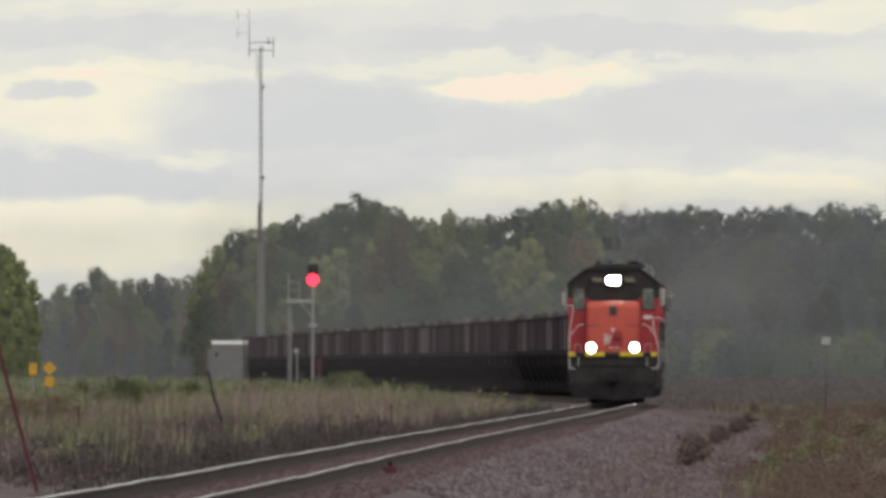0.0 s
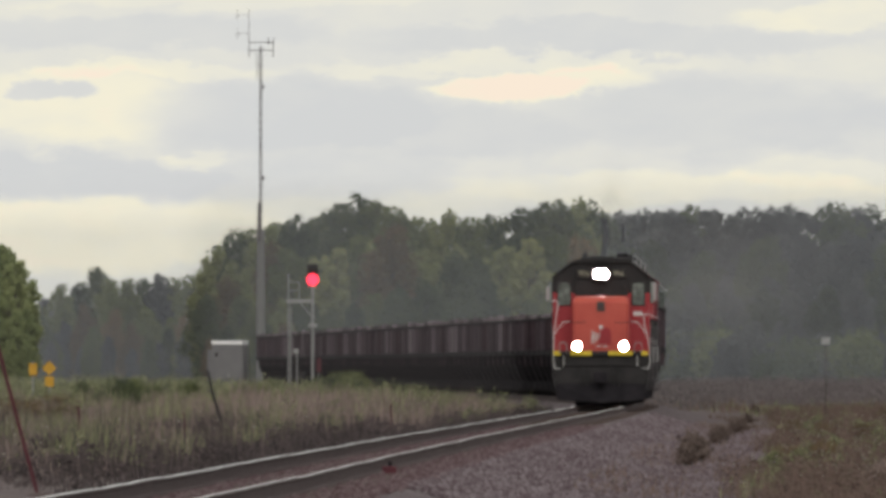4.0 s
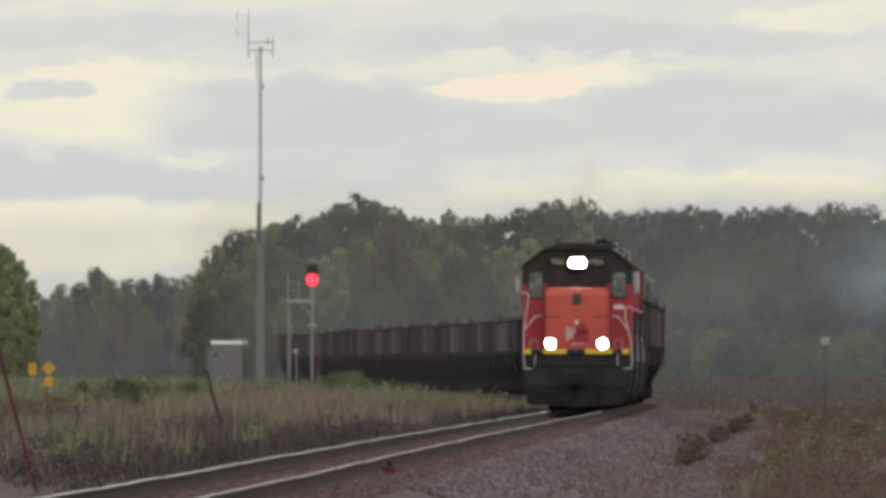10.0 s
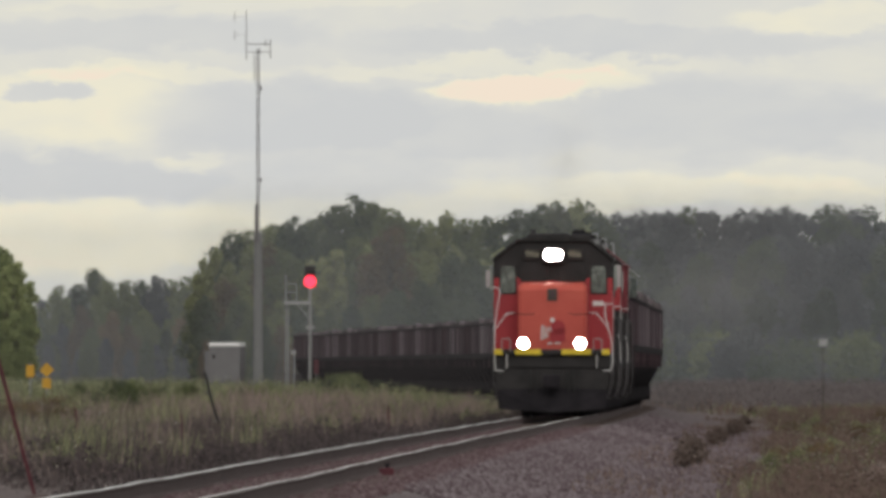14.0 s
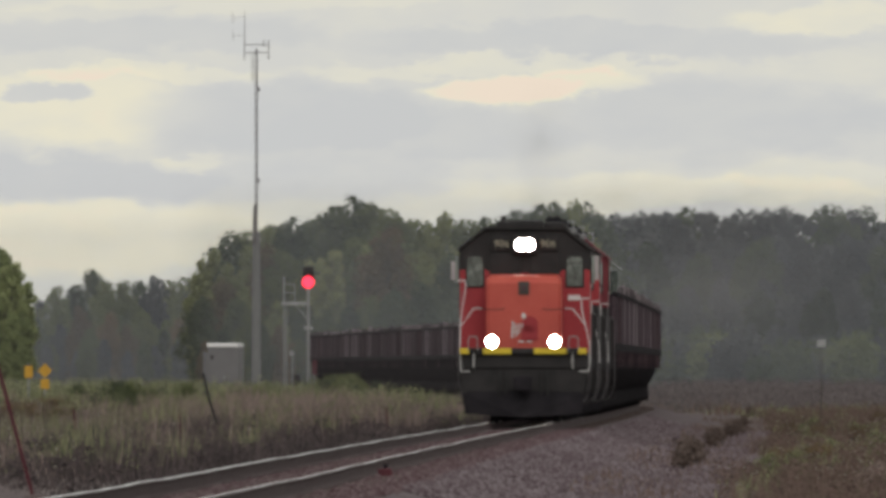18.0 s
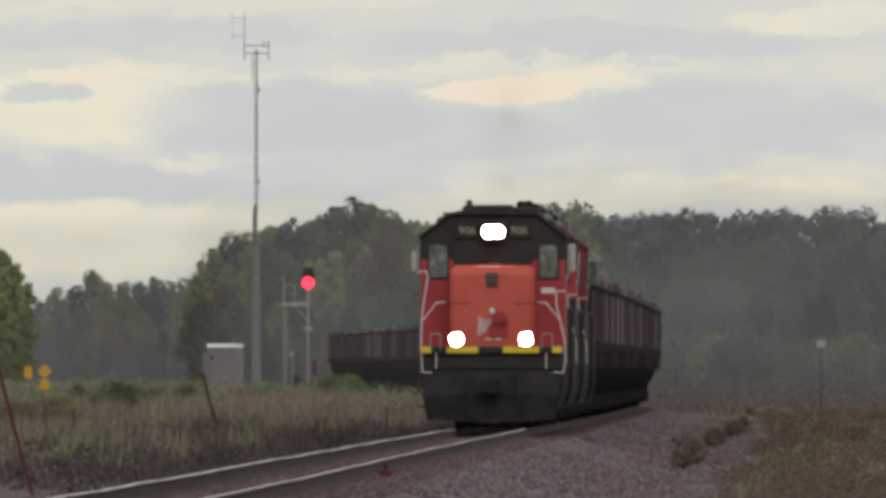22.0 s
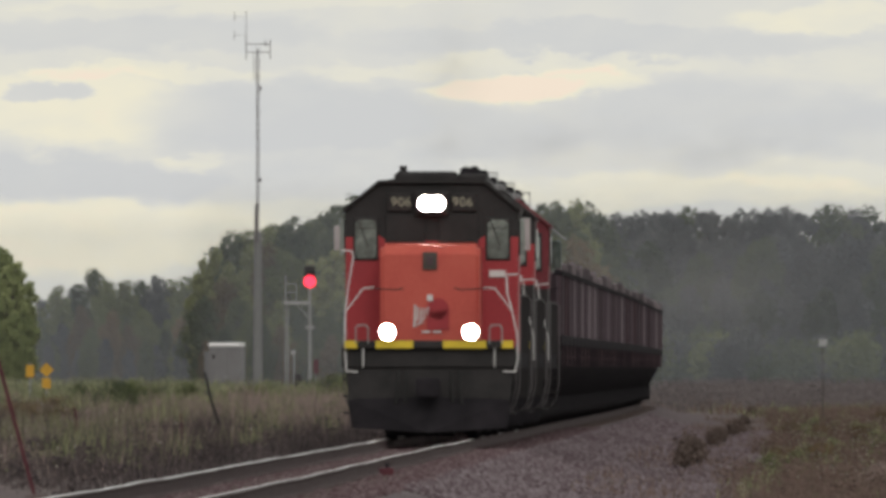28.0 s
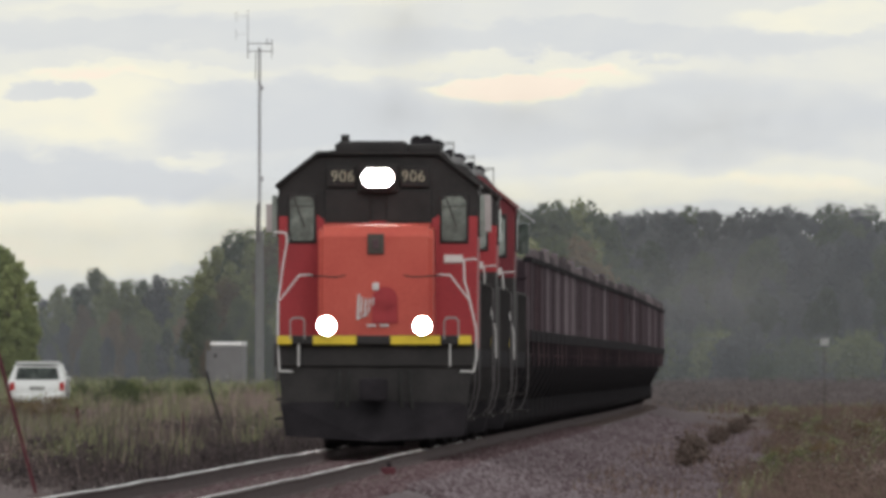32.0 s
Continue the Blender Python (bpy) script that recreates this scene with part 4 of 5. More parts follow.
def build_posts():
    d = 197
    root = thing("steel_post", "leaning rusty dark red steel post in the grass", "post", pose((64 - 784) * d / TURN, d * DEEP, put_on(d, -4.6).z))
    bm = bm_()
    box(bm, -0.028, 0.028, -0.005, 0.005, -0.4, 2.4)
    box(bm, -0.005, 0.005, 0.005, 0.05, -0.4, 2.4)
    rot = Matrix.Rotation(radians(-15), 4, "Y")
    bmesh.ops.transform(bm, matrix=rot, verts=bm.verts)
    part("shaft", bm, "rust_post", root)
    bm = bm_()
    bmesh.ops.create_icosphere(bm, subdivisions=2, radius=0.16, matrix=Matrix.Translation((0.03, 0, 0.0)) @ Matrix.Diagonal((1.3, 1, 0.4, 1)))
    part("earth_mound", bm, "soil", root)
    d = 300
    root = thing("fence_stake", "thin dark leaning stake in the grass", "stake", pose((388 - 784) * d / TURN, d * DEEP, -0.4))
    bm = bm_()
    pipe(bm, [(0.05, 0, -0.2), (-0.03, 0, 0.55), (-0.16, 0, 0.95), (-0.30, 0, 1.58)], 0.028)
    part("shaft", bm, "loco_black", root)
    for px, d, h in ((135, 260, 0.95), (322, 270, 0.8), (688, 330, 0.8)):
        root = thing("weed_stalk", "single dry brown weed stalk above the grass", "weeds", pose((px - 784) * d / TURN, d * DEEP, -0.45))
        bm = bm_()
        pipe(bm, [(0, 0, -0.1), (0.02, 0, h * 0.6), (0.0, 0, h)], 0.02, 5)
        part("stem", bm, "rust_post", root)
    d = 455
    root = thing("mile_post", "small white plate on a dark post in the field", "track marker", pose((1458 - 784) * d / TURN, d * DEEP, -0.62))
    bm = bm_()
    rod(bm, (0, 0, -0.3), (0, 0, 2.62), 0.025, n=8)
    part("post", bm, "bark", root)
    bm = bm_()
    box(bm, -0.14, 0.14, -0.06, -0.045, 2.62, 2.86, 0.008)
    part("plate", bm, "galv", root)
    for px, d, w, h, zc in ((55, 560, 0.34, 0.5, 1.2), (84, 556, 0.62, 0.62, 1.2)):
        root = thing("road_sign", "yellow roadside warning sign on a steel post", "road sign", pose((px - 784) * d / TURN, d * DEEP, -0.4), "roadside signs")
        bm = bm_()
        rod(bm, (0, 0, -0.3), (0, 0, zc + 0.7), 0.035, n=8)
        part("post", bm, "galv", root)
        bm = bm_()
        if px > 60:
            r = 0.30
            extrude_poly(bm, [(-r, zc + 0.4), (0, zc + 0.4 + r), (r, zc + 0.4), (0, zc + 0.4 - r)], "y", -0.06, -0.04)
        else:
            box(bm, -w / 2, w / 2, -0.06, -0.04, zc + 0.1, zc + 0.1 + h, 0.02)
        part("sign_plate", bm, "sign_yellow", root)
        if px > 60:
            bm = bm_()
            box(bm, -0.18, 0.18, -0.06, -0.04, zc - 0.36, zc + 0.06, 0.02)
            part("lower_plate", bm, "sign_yellow", root)

    d = 183
    root = thing("rail_fitting", "small rusty dark red steel fitting beside the rail", "track fitting", pose(*beside(d, 0.98, -0.16)))
    bm = bm_()
    box(bm, -0.09, 0.11, -0.25, 0.25, -0.08, 0.08, 0.02)
    part("housing", bm, "rust_post", root)
    bm = bm_()
    rod(bm, (0.02, -0.1, 0.06), (0.02, -0.1, 0.14), 0.03, n=8)
    part("bolt", bm, "grime", root)


build_posts()


# ---- the train ----
def truck_parts(parent, y, axles, r, half=1.05, mat="grime"):
    """A bogie at y: side frames and wheelsets."""
    bm = bm_()
    yy = [y + a for a in axles]
    for sx in (-half, half):
        extrude_poly(bm, [(yy[0] - 0.5, r * 0.75), (yy[0] - 0.3, r * 1.5), (yy[-1] + 0.3, r * 1.5), (yy[-1] + 0.5, r * 0.75), (yy[-1] + 0.15, r * 0.6), (y, r * 0.35), (yy[0] - 0.15, r * 0.6)], "x", sx - 0.09, sx + 0.09)
    box(bm, -half, half, y - 0.25, y + 0.25, r * 0.8, r * 1.4)
    fr = part("truck", bm, mat, parent)
    for a in yy:
        bm = bm_()
        for sx in (-0.76, 0.76):
            rod(bm, (sx - 0.06, a, r), (sx + 0.06, a, r), r, n=18)
            rod(bm, (sx - 0.08 if sx > 0 else sx + 0.08, a, r), (sx - 0.10 if sx > 0 else sx + 0.10, a, r), r + 0.03, n=18)
        rod(bm, (-1.0, a, r), (1.0, a, r), 0.08, n=8)
        part("wheelset", bm, mat, fr)


def build_loco(lead, awning=False):
    label = "red and black diesel locomotive with lit headlights, hauling the train" if lead else "red and black diesel locomotive coupled second in the train"
    root = thing("locomotive", label, "locomotive", group="locomotives of the train")
    red = "loco_red_dark" if awning else "loco_red"
    # underframe and walkway
    bm = bm_()
    box(bm, -1.5, 1.5, 1.0, 20.6, 1.25, 1.55, 0.03)
    part("underframe", bm, "grime", root)
    bm = bm_()
    box(bm, -1.56, 1.56, 0.35, 1.2, 1.28, 1.645, 0.02)
    part("front_platform", bm, "loco_black", root)
    bm = bm_()
    box(bm, -1.2, 1.2, 8.0, 12.6, 0.45, 1.25, 0.12)
    part("fuel_tank", bm, "grime", root)
    # pilot and plough
    bm = bm_()
    extrude_poly(bm, [(-1.42, 0.55), (-1.50, 1.3), (1.50, 1.3), (1.42, 0.55), (1.25, 0.42), (-1.25, 0.42)], "y", 0.42, 0.52)
    part("pilot", bm, "loco_black", root)
    bm = bm_()
    for s in (-1, 1):
        vs = [bm.verts.new(p) for p in ((0, -0.35, 0.12), (s * 1.38, 0.34, 0.20), (s * 1.46, 0.45, 0.72), (0, 0.2, 0.75), (0, -0.25, 0.12), (s * 1.34, 0.44, 0.20), (s * 1.42, 0.55, 0.72), (0, 0.3, 0.75))]
        fs = [bm.faces.new([vs[i] for i in q]) for q in ((0, 1, 2, 3), (7, 6, 5, 4), (0, 4, 5, 1), (1, 5, 6, 2), (2, 6, 7, 3))]
        bmesh.ops.recalc_face_normals(bm, faces=fs)
    part("snow_plough", bm, "grime", root)
    bm = bm_()
    box(bm, -0.75, 0.45, 0.6, 1.4, 0.05, 0.45, 0.04)
    part("guard", bm, "grime", root)
    bm = bm_()
    box(bm, -0.16, 0.16, -0.55, 0.5, 0.78, 1.05, 0.05)
    box(bm, -0.22, 0.22, -0.62, -0.30, 0.74, 1.10, 0.06)
    part("coupler", bm, "grime", root)
    for sx in (-0.55, -0.4, 0.4, 0.55):
        bm = bm_()
        pipe(bm, [(sx, 0.4, 1.2), (sx, 0.25, 1.0), (sx * 1.05, 0.2, 0.7), (sx * 1.1, 0.25, 0.5)], 0.03)
        part("air_hose", bm, "rubber", root)
    # anticlimber with yellow marks
    bm = bm_()
    box(bm, -1.50, 1.50, 0.18, 0.36, 1.62, 1.76, 0.02)
    part("anticlimber", bm, "loco_black", root)
    for a, b in ((-1.50, -1.28), (-0.95, -0.28), (0.25, 1.02), (1.30, 1.50)):
        bm = bm_()
        box(bm, a, b, 0.165, 0.185, 1.62, 1.755, 0.004)
        part("yellow_mark", bm, "yellow_paint", root, "yellow paint block")
    # steps at the corners
    for y0 in (0.45, 19.9):
        for s in (-1, 1):
            bm = bm_()
            for k in range(4):
                z = 0.45 + k * 0.30
                box(bm, s * 1.12, s * 1.54, y0, y0 + 0.55, z, z + 0.04)
            box(bm, s * 1.10, s * 1.14, y0 - 0.02, y0 + 0.57, 0.42, 1.6)
            part("step_ladder", bm, "loco_black", root)
    # nose
    bm = bm_()
    extrude_poly(bm, [(1.25, 1.56), (1.22, 3.30), (1.38, 3.46), (3.15, 3.52), (3.15, 1.56)], "x", -0.89, 0.89)
    bmesh.ops.bevel(bm, geom=[e for e in bm.edges if abs(e.verts[0].co.x) == abs(e.verts[1].co.x) and (e.verts[0].co - e.verts[1].co).length > 0.1 and e.verts[0].co.x == e.verts[1].co.x], offset=0.07, segments=3, affect="EDGES")
    nose = part("nose", bm, "loco_orange" if lead else red, root, "orange-red short nose")
    bm = bm_()
    box(bm, -0.13, 0.13, 1.17, 1.25, 3.02, 3.34, 0.02)
    part("nose_light_box", bm, "bark", nose, "brown recessed light box")
    bm = bm_()
    box(bm, -0.05, 0.05, 1.14, 1.18, 3.1, 3.26, 0.02)
    part("nose_lens", bm, "ore_rust", nose)
    bm = bm_()
    rod(bm, (0.14, 1.20, 2.32), (0.14, 1.24, 2.32), 0.20, n=20)
    box(bm, -0.06, 0.34, 1.20, 1.24, 1.95, 2.32, 0.01)
    part("nose_door", bm, red, nose, "dark red door panel")
    bm = bm_()
    for x0, z0, x1, z1, w in ((-0.28, 2.00, -0.26, 2.40, 0.02), (-0.23, 2.10, -0.21, 2.36, 0.016), (-0.17, 2.06, -0.15, 2.33, 0.018), (-0.11, 2.12, -0.09, 2.34, 0.014), (-0.05, 2.22, -0.03, 2.36, 0.012),
                              (-0.28, 2.02, -0.12, 2.10, 0.012)):
        rod(bm, (x0, 1.2, z0), (x1, 1.2, z1), w, n=5)
    part("white_emblem", bm, "white_paint", nose, "worn white emblem shape")
    bm = bm_()
    box(bm, -0.05, 0.05, 1.18, 1.23, 2.46, 2.58, 0.02)
    part("grab_plate", bm, "white_paint", nose)
    for a in (-0.14, 0.06):
        bm = bm_()
        box(bm, a, a + 0.14, 1.19, 1.23, 1.90, 1.93, 0.004)
        part("label_bar", bm, "white_paint", nose)
    # cab
    cab_prof = [(-1.54, 1.56), (-1.56, 4.08), (-0.94, 4.58), (0.94, 4.58), (1.56, 4.08), (1.54, 1.56)]
    bm = bm_()
    low = 1.56 if lead else 2.85
    extrude_poly(bm, [(-1.54, low), (-1.55, 3.62), (-0.95, 3.64), (-0.80, 3.55), (0.80, 3.55), (0.95, 3.64), (1.55, 3.62), (1.54, low)], "y", 3.1, 5.5)
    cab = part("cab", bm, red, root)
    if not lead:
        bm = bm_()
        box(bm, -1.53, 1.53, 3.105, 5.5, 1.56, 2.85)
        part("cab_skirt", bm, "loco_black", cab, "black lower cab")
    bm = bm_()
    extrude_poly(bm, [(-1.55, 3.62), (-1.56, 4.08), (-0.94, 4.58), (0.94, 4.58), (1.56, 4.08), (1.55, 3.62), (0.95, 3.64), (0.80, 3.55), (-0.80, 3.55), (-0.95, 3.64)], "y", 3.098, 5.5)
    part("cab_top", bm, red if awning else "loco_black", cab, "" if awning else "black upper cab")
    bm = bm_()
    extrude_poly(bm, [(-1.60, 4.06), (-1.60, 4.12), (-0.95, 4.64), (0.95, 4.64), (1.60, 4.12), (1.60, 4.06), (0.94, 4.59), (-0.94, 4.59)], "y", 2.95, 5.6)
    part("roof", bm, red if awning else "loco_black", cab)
    # windows: side panes tall, centre panes above the nose
    for x0, x1, z0, z1 in ((-1.37, -1.0, 3.24, 3.93), (1.0, 1.37, 3.24, 3.93), (-0.80, -0.16, 3.55, 4.0), (0.16, 0.80, 3.55, 4.0)):
        bm = bm_()
        box(bm, x0 - 0.04, x1 + 0.04, 3.06, 3.12, z0 - 0.04, z1 + 0.04, 0.02)
        w = part("front_window", bm, "loco_black", cab)
        bm = bm_()
        extrude_poly(bm, [(x0 + a, z0 + b) for a, b in ((0.05, 0), (x1 - x0 - 0.05, 0), (x1 - x0, 0.05), (x1 - x0, z1 - z0 - 0.07), (x1 - x0 - 0.07, z1 - z0), (0.07, z1 - z0), (0, z1 - z0 - 0.07), (0, 0.05))], "y", 3.045, 3.062)
        pn = part("pane", bm, ("glass" if lead else "pale_glass") if abs(x0) > 0.9 else "loco_black", w)
        if abs(x0) > 0.9:
            bm = bm_()
            rod(bm, (x0 + 0.06, 3.03, z1 - 0.02), (x0 + 0.22, 3.03, z0 + 0.22), 0.010, n=5)
            box(bm, x0 + 0.02, x1 - 0.02, 3.035, 3.046, z1 - 0.16, z1 - 0.145)
            part("wiper", bm, "loco_black", w)
    for s in (-1, 1):
        bm = bm_()
        box(bm, s * 1.545, s * 1.575, 3.5, 4.9, 3.3, 3.95, 0.01)
        w = part("side_window", bm, "loco_black", cab)
        bm = bm_()
        box(bm, s * 1.57, s * 1.59, 3.6, 4.8, 3.36, 3.9, 0.004)
        part("pane", bm, "pale_glass", w)
        if s < 0 or lead:
            bm = bm_()
            box(bm, s * 1.58, s * 1.66, 3.35, 3.45, 3.3, 3.95, 0.01)
            part("wind_deflector", bm, "pale_glass", cab)
        if lead:
            bm = bm_()
            box(bm, s * 1.60, s * 1.76, 3.4, 3.46, 3.38, 3.82 if s < 0 else 3.96, 0.02)
            part("wind_pane", bm, "pale_pane", cab, "pale wind pane beside the cab window")
        elif s > 0 and awning:
            bm = bm_()
            box(bm, 1.60, 1.80, 3.4, 3.46, 3.26, 3.82, 0.02)
            part("wind_pane", bm, "glass", cab, "dark wind pane beside the cab window")
    if awning:
        bm = bm_()
        extrude_poly(bm, [(1.56, 4.10), (1.88, 3.86), (1.88, 3.83), (1.56, 4.07)], "y", 3.4, 4.8)
        part("window_awning", bm, "galv", cab, "pale sunshade over the side window")
    bm = bm_()
    box(bm, 1.03, 1.32, 3.06, 3.10, 2.90, 3.02, 0.006)
    part("number_label", bm, "white_paint", cab, "small pale label plate")
    # headlight housing between the number boards
    bm = bm_()
    box(bm, -0.32, 0.32, 2.92, 3.12, 3.98, 4.44, 0.06)
    hb = part("headlight_housing", bm, "loco_black", cab)
    for s in (-0.10, 0.10):
        bm = bm_()
        rod(bm, (s, 2.90, 4.22), (s, 2.94, 4.22), 0.135, n=20)
        hl = part("headlight", bm, "lamp_glow" if lead else "glass", hb, "lit white headlight" if lead else "unlit headlight")
    bm = bm_()
    for s in (-0.10, 0.10):
        bmesh.ops.create_cone(bm, cap_ends=False, segments=20, radius1=0.145, radius2=0.145, depth=0.26, matrix=Matrix.Translation((s, 2.80, 4.22)) @ Matrix.Rotation(radians(90), 4, "X"))
    for f in [f for f in bm.faces if abs(f.calc_center_median().x) < 0.10]:
        if abs(f.calc_center_median().x) < 0.045:
            bm.faces.remove(f)
    part("headlight_bezel", bm, "loco_black", cab)
    for s in (-1, 1):
        bm = bm_()
        box(bm, s * 0.36, s * 0.80, 3.0, 3.12, 4.08, 4.40, 0.02)
        nb = part("number_board", bm, "loco_black", cab)
    # ditch lights
    for s in (-0.74, 0.74):
        bm = bm_()
        rod(bm, (s, 0.25, 1.91), (s, 0.5, 1.91), 0.15, n=16)
        rod(bm, (s, 0.4, 1.6), (s, 0.4, 1.8), 0.05, n=8)
        bmesh.ops.create_cone(bm, cap_ends=False, segments=20, radius1=0.15, radius2=0.15, depth=0.20, matrix=Matrix.Translation((s, 0.16, 1.91)) @ Matrix.Rotation(radians(90), 4, "X"))
        dl = part("ditch_light", bm, "loco_black", root)
        bm = bm_()
        rod(bm, (s, 0.22, 1.91), (s, 0.25, 1.91), 0.135, n=20)
        part("lens", bm, "lamp_glow" if lead else "glass", dl, "lit white lens" if lead else "")
    # hand rails
    for s in (-1, 1):
        bm = bm_()
        foot = 0 if lead else 2
        pipe(bm, [(-1.27, 0.33, 1.20), (-1.47, 0.33, 1.21), (-1.50, 0.33, 1.7), (-1.49, 0.35, 2.3), (-1.43, 0.38, 2.78), (-1.35, 0.4, 3.25), (-1.38, 0.4, 3.35), (-1.56, 0.45, 3.36)][foot:] if s < 0 else
             [(1.32, 0.33, 1.21), (1.53, 0.33, 1.20), (1.58, 0.33, 1.42), (1.57, 0.33, 1.87), (1.45, 0.36, 2.4), (1.39, 0.38, 2.6), (1.38, 0.4, 2.93), (1.58, 0.45, 2.94)][foot:], 0.014 if lead else 0.011)
        part("grab_rail", bm, "white_paint", root, "white painted grab rail")
        bm = bm_()
        pipe(bm, [(s * 1.47, 0.35, 2.3), (s * 1.17, 0.35, 2.69), (s * 0.98, 0.35, 2.70)], 0.012)
        part("grab_rail", bm, "white_paint", root, "white painted grab rail")
        bm = bm_()
        pipe(bm, [(s * 1.05, 0.35, 2.69), (s * 0.6, 0.35, 2.66), (s * 0.45, 0.35, 2.69)], 0.012)
        part("safety_chain", bm, "loco_black", root)
        bm = bm_()
        pipe(bm, [(s * 1.30, 0.17, 1.70), (s * 1.30, 0.15, 1.98), (s * 1.26, 0.15, 2.03), (s * 1.12, 0.15, 2.03), (s * 1.08, 0.15, 1.98), (s * 1.08, 0.17, 1.70)], 0.013)
        part("lift_loop", bm, "galv", root)
        bm = bm_()
        pipe(bm, [(s * 1.17, 0.15, 1.62), (s * 1.17, 0.15, 1.28)], 0.012)
        part("uncoupling_rod", bm, "white_paint", root)
        # stanchions of the side walkway
        for k in range(9):
            y = 6.2 + k * 1.7
            bm = bm_()
            rod(bm, (s * 1.5, y, 1.55), (s * 1.5, y, 2.6), 0.02, n=5)
            part("stanchion", bm, "loco_black", root)
        bm = bm_()
        pipe(bm, [(s * 1.5, 6.2, 2.6), (s * 1.5, 19.8, 2.6)], 0.02, 5)
        part("side_rail", bm, "loco_black", root)
        for y in (1.15, 5.75, 20.55):
            bm = bm_()
            pipe(bm, [(s * 1.34, y, 0.45), (s * 1.46, y, 0.6), (s * 1.54, y, 0.95), (s * 1.55, y, 1.7)] if y < 2 else [(s * 1.34, y, 0.45), (s * 1.46, y, 0.6), (s * 1.54, y, 0.95), (s * 1.55, y, 2.55), (s * 1.40, y, 2.62)], 0.012)
            part("step_rail", bm, "tower_steel", root)
    # long hood and what stands on it
    bm = bm_()
    extrude_poly(bm, [(-0.95, 1.55), (-0.95, 4.25), (-0.80, 4.45), (0.80, 4.45), (0.95, 4.25), (0.95, 1.55)], "y", 5.5, 20.3)
    part("long_hood", bm, "loco_black", root)
    bm = bm_()
    extrude_poly(bm, [(-1.12, 3.75), (-1.12, 4.45), (-0.9, 4.72), (0.9, 4.72), (1.12, 4.45), (1.12, 3.75)], "y", 9.5, 13.5)
    part("dynamic_brake_bulge", bm, "loco_black", root)
    for s in (-1, 1):
        bm = bm_()
        extrude_poly(bm, [(s * 0.95, 1.6), (s * 1.2, 1.6), (s * 1.2, 3.1), (s * 0.95, 3.3)], "y", 15.5, 20.0)
        part("radiator_grille", bm, "grime", root)
        for k in range(7):
            bm = bm_()
            box(bm, s * 0.95, s * 0.975, 5.8 + k * 1.35, 6.9 + k * 1.35, 1.75, 3.55, 0.008)
            part("hood_door", bm, "loco_black", root)
    for y in (6.6, 8.2, 10.4, 12.0, 14.6):
        bm = bm_()
        rod(bm, (0, y, 4.4), (0, y, 4.80 if y > 9 else 4.62), 0.55, n=20)
        part("roof_fan", bm, "grime", root)
    bm = bm_()
    box(bm, -0.3, 0.3, 7.2, 7.7, 4.45, 4.78, 0.05)
    part("exhaust_stack", bm, "grime", root)
    bm = bm_()
    box(bm, -0.64, 0.44, 3.25, 5.2, 4.6, 4.80, 0.06)
    part("roof_panel", bm, "loco_black", root)
    bm = bm_()
    box(bm, 0.42, 0.98, 3.6, 4.7, 4.6, 4.76, 0.06)
    part("air_conditioner", bm, "loco_black" if lead else "alu", root)
    for x, y, up in ((0.58, 5.0, 0.02), (0.74, 5.05, 0.03), (0.90, 5.1, -0.04)):
        bm = bm_()
        rod(bm, (x, y, 4.72 + up), (x, y - 0.55, 4.77 + up), 0.03, 0.11, 12)
        rod(bm, (x, y, 4.45), (x, y, 4.74 + up), 0.03, n=6)
        part("air_horn", bm, "grime", root)
    bm = bm_()
    box(bm, -0.68, -0.42, 3.3, 3.6, 4.62, 4.76, 0.03)
    rod(bm, (-0.52, 3.4, 4.74), (-0.52, 3.4, 4.90), 0.07, n=10)
    part("beacon", bm, "loco_black", root)
    for y, x in ((5.2, 1.0), (8.6, 0.95)):
        bm = bm_()
        pipe(bm, [(x - 0.16, y, 4.45), (x - 0.16, y, 4.78), (x + 0.14, y, 4.80), (x + 0.14, y, 4.5)], 0.010, 5)
        part("lifting_pipe", bm, "galv", root)
    for y in (4.3, 17.2):
        truck_parts(root, y, (-1.7, 0, 1.7), 0.51)
    return root


def build_numbers(loco):
    for s in (-0.55, 0.55):
        cu = bpy.data.curves.new("number_text", "FONT")
        cu.body, cu.size, cu.extrude, cu.align_x, cu.align_y = "906", 0.24, 0.006, "CENTER", "CENTER"
        cu.space_character = 1.05
        tmp = bpy.data.objects.new("number_text", cu)
        scene.collection.objects.link(tmp)
        me = bpy.data.meshes.new_from_object(tmp.evaluated_get(bpy.context.evaluated_depsgraph_get()))
        bpy.data.objects.remove(tmp)
        me.materials.clear()
        me.materials.append(M["number_glow"])
        ob = new("fleet_number", me)
        ob.matrix_basis = pose(s, 2.985, 4.24, 90, 0, 0)
        ob.parent = loco
        tagged(ob, "pale fleet number 906")


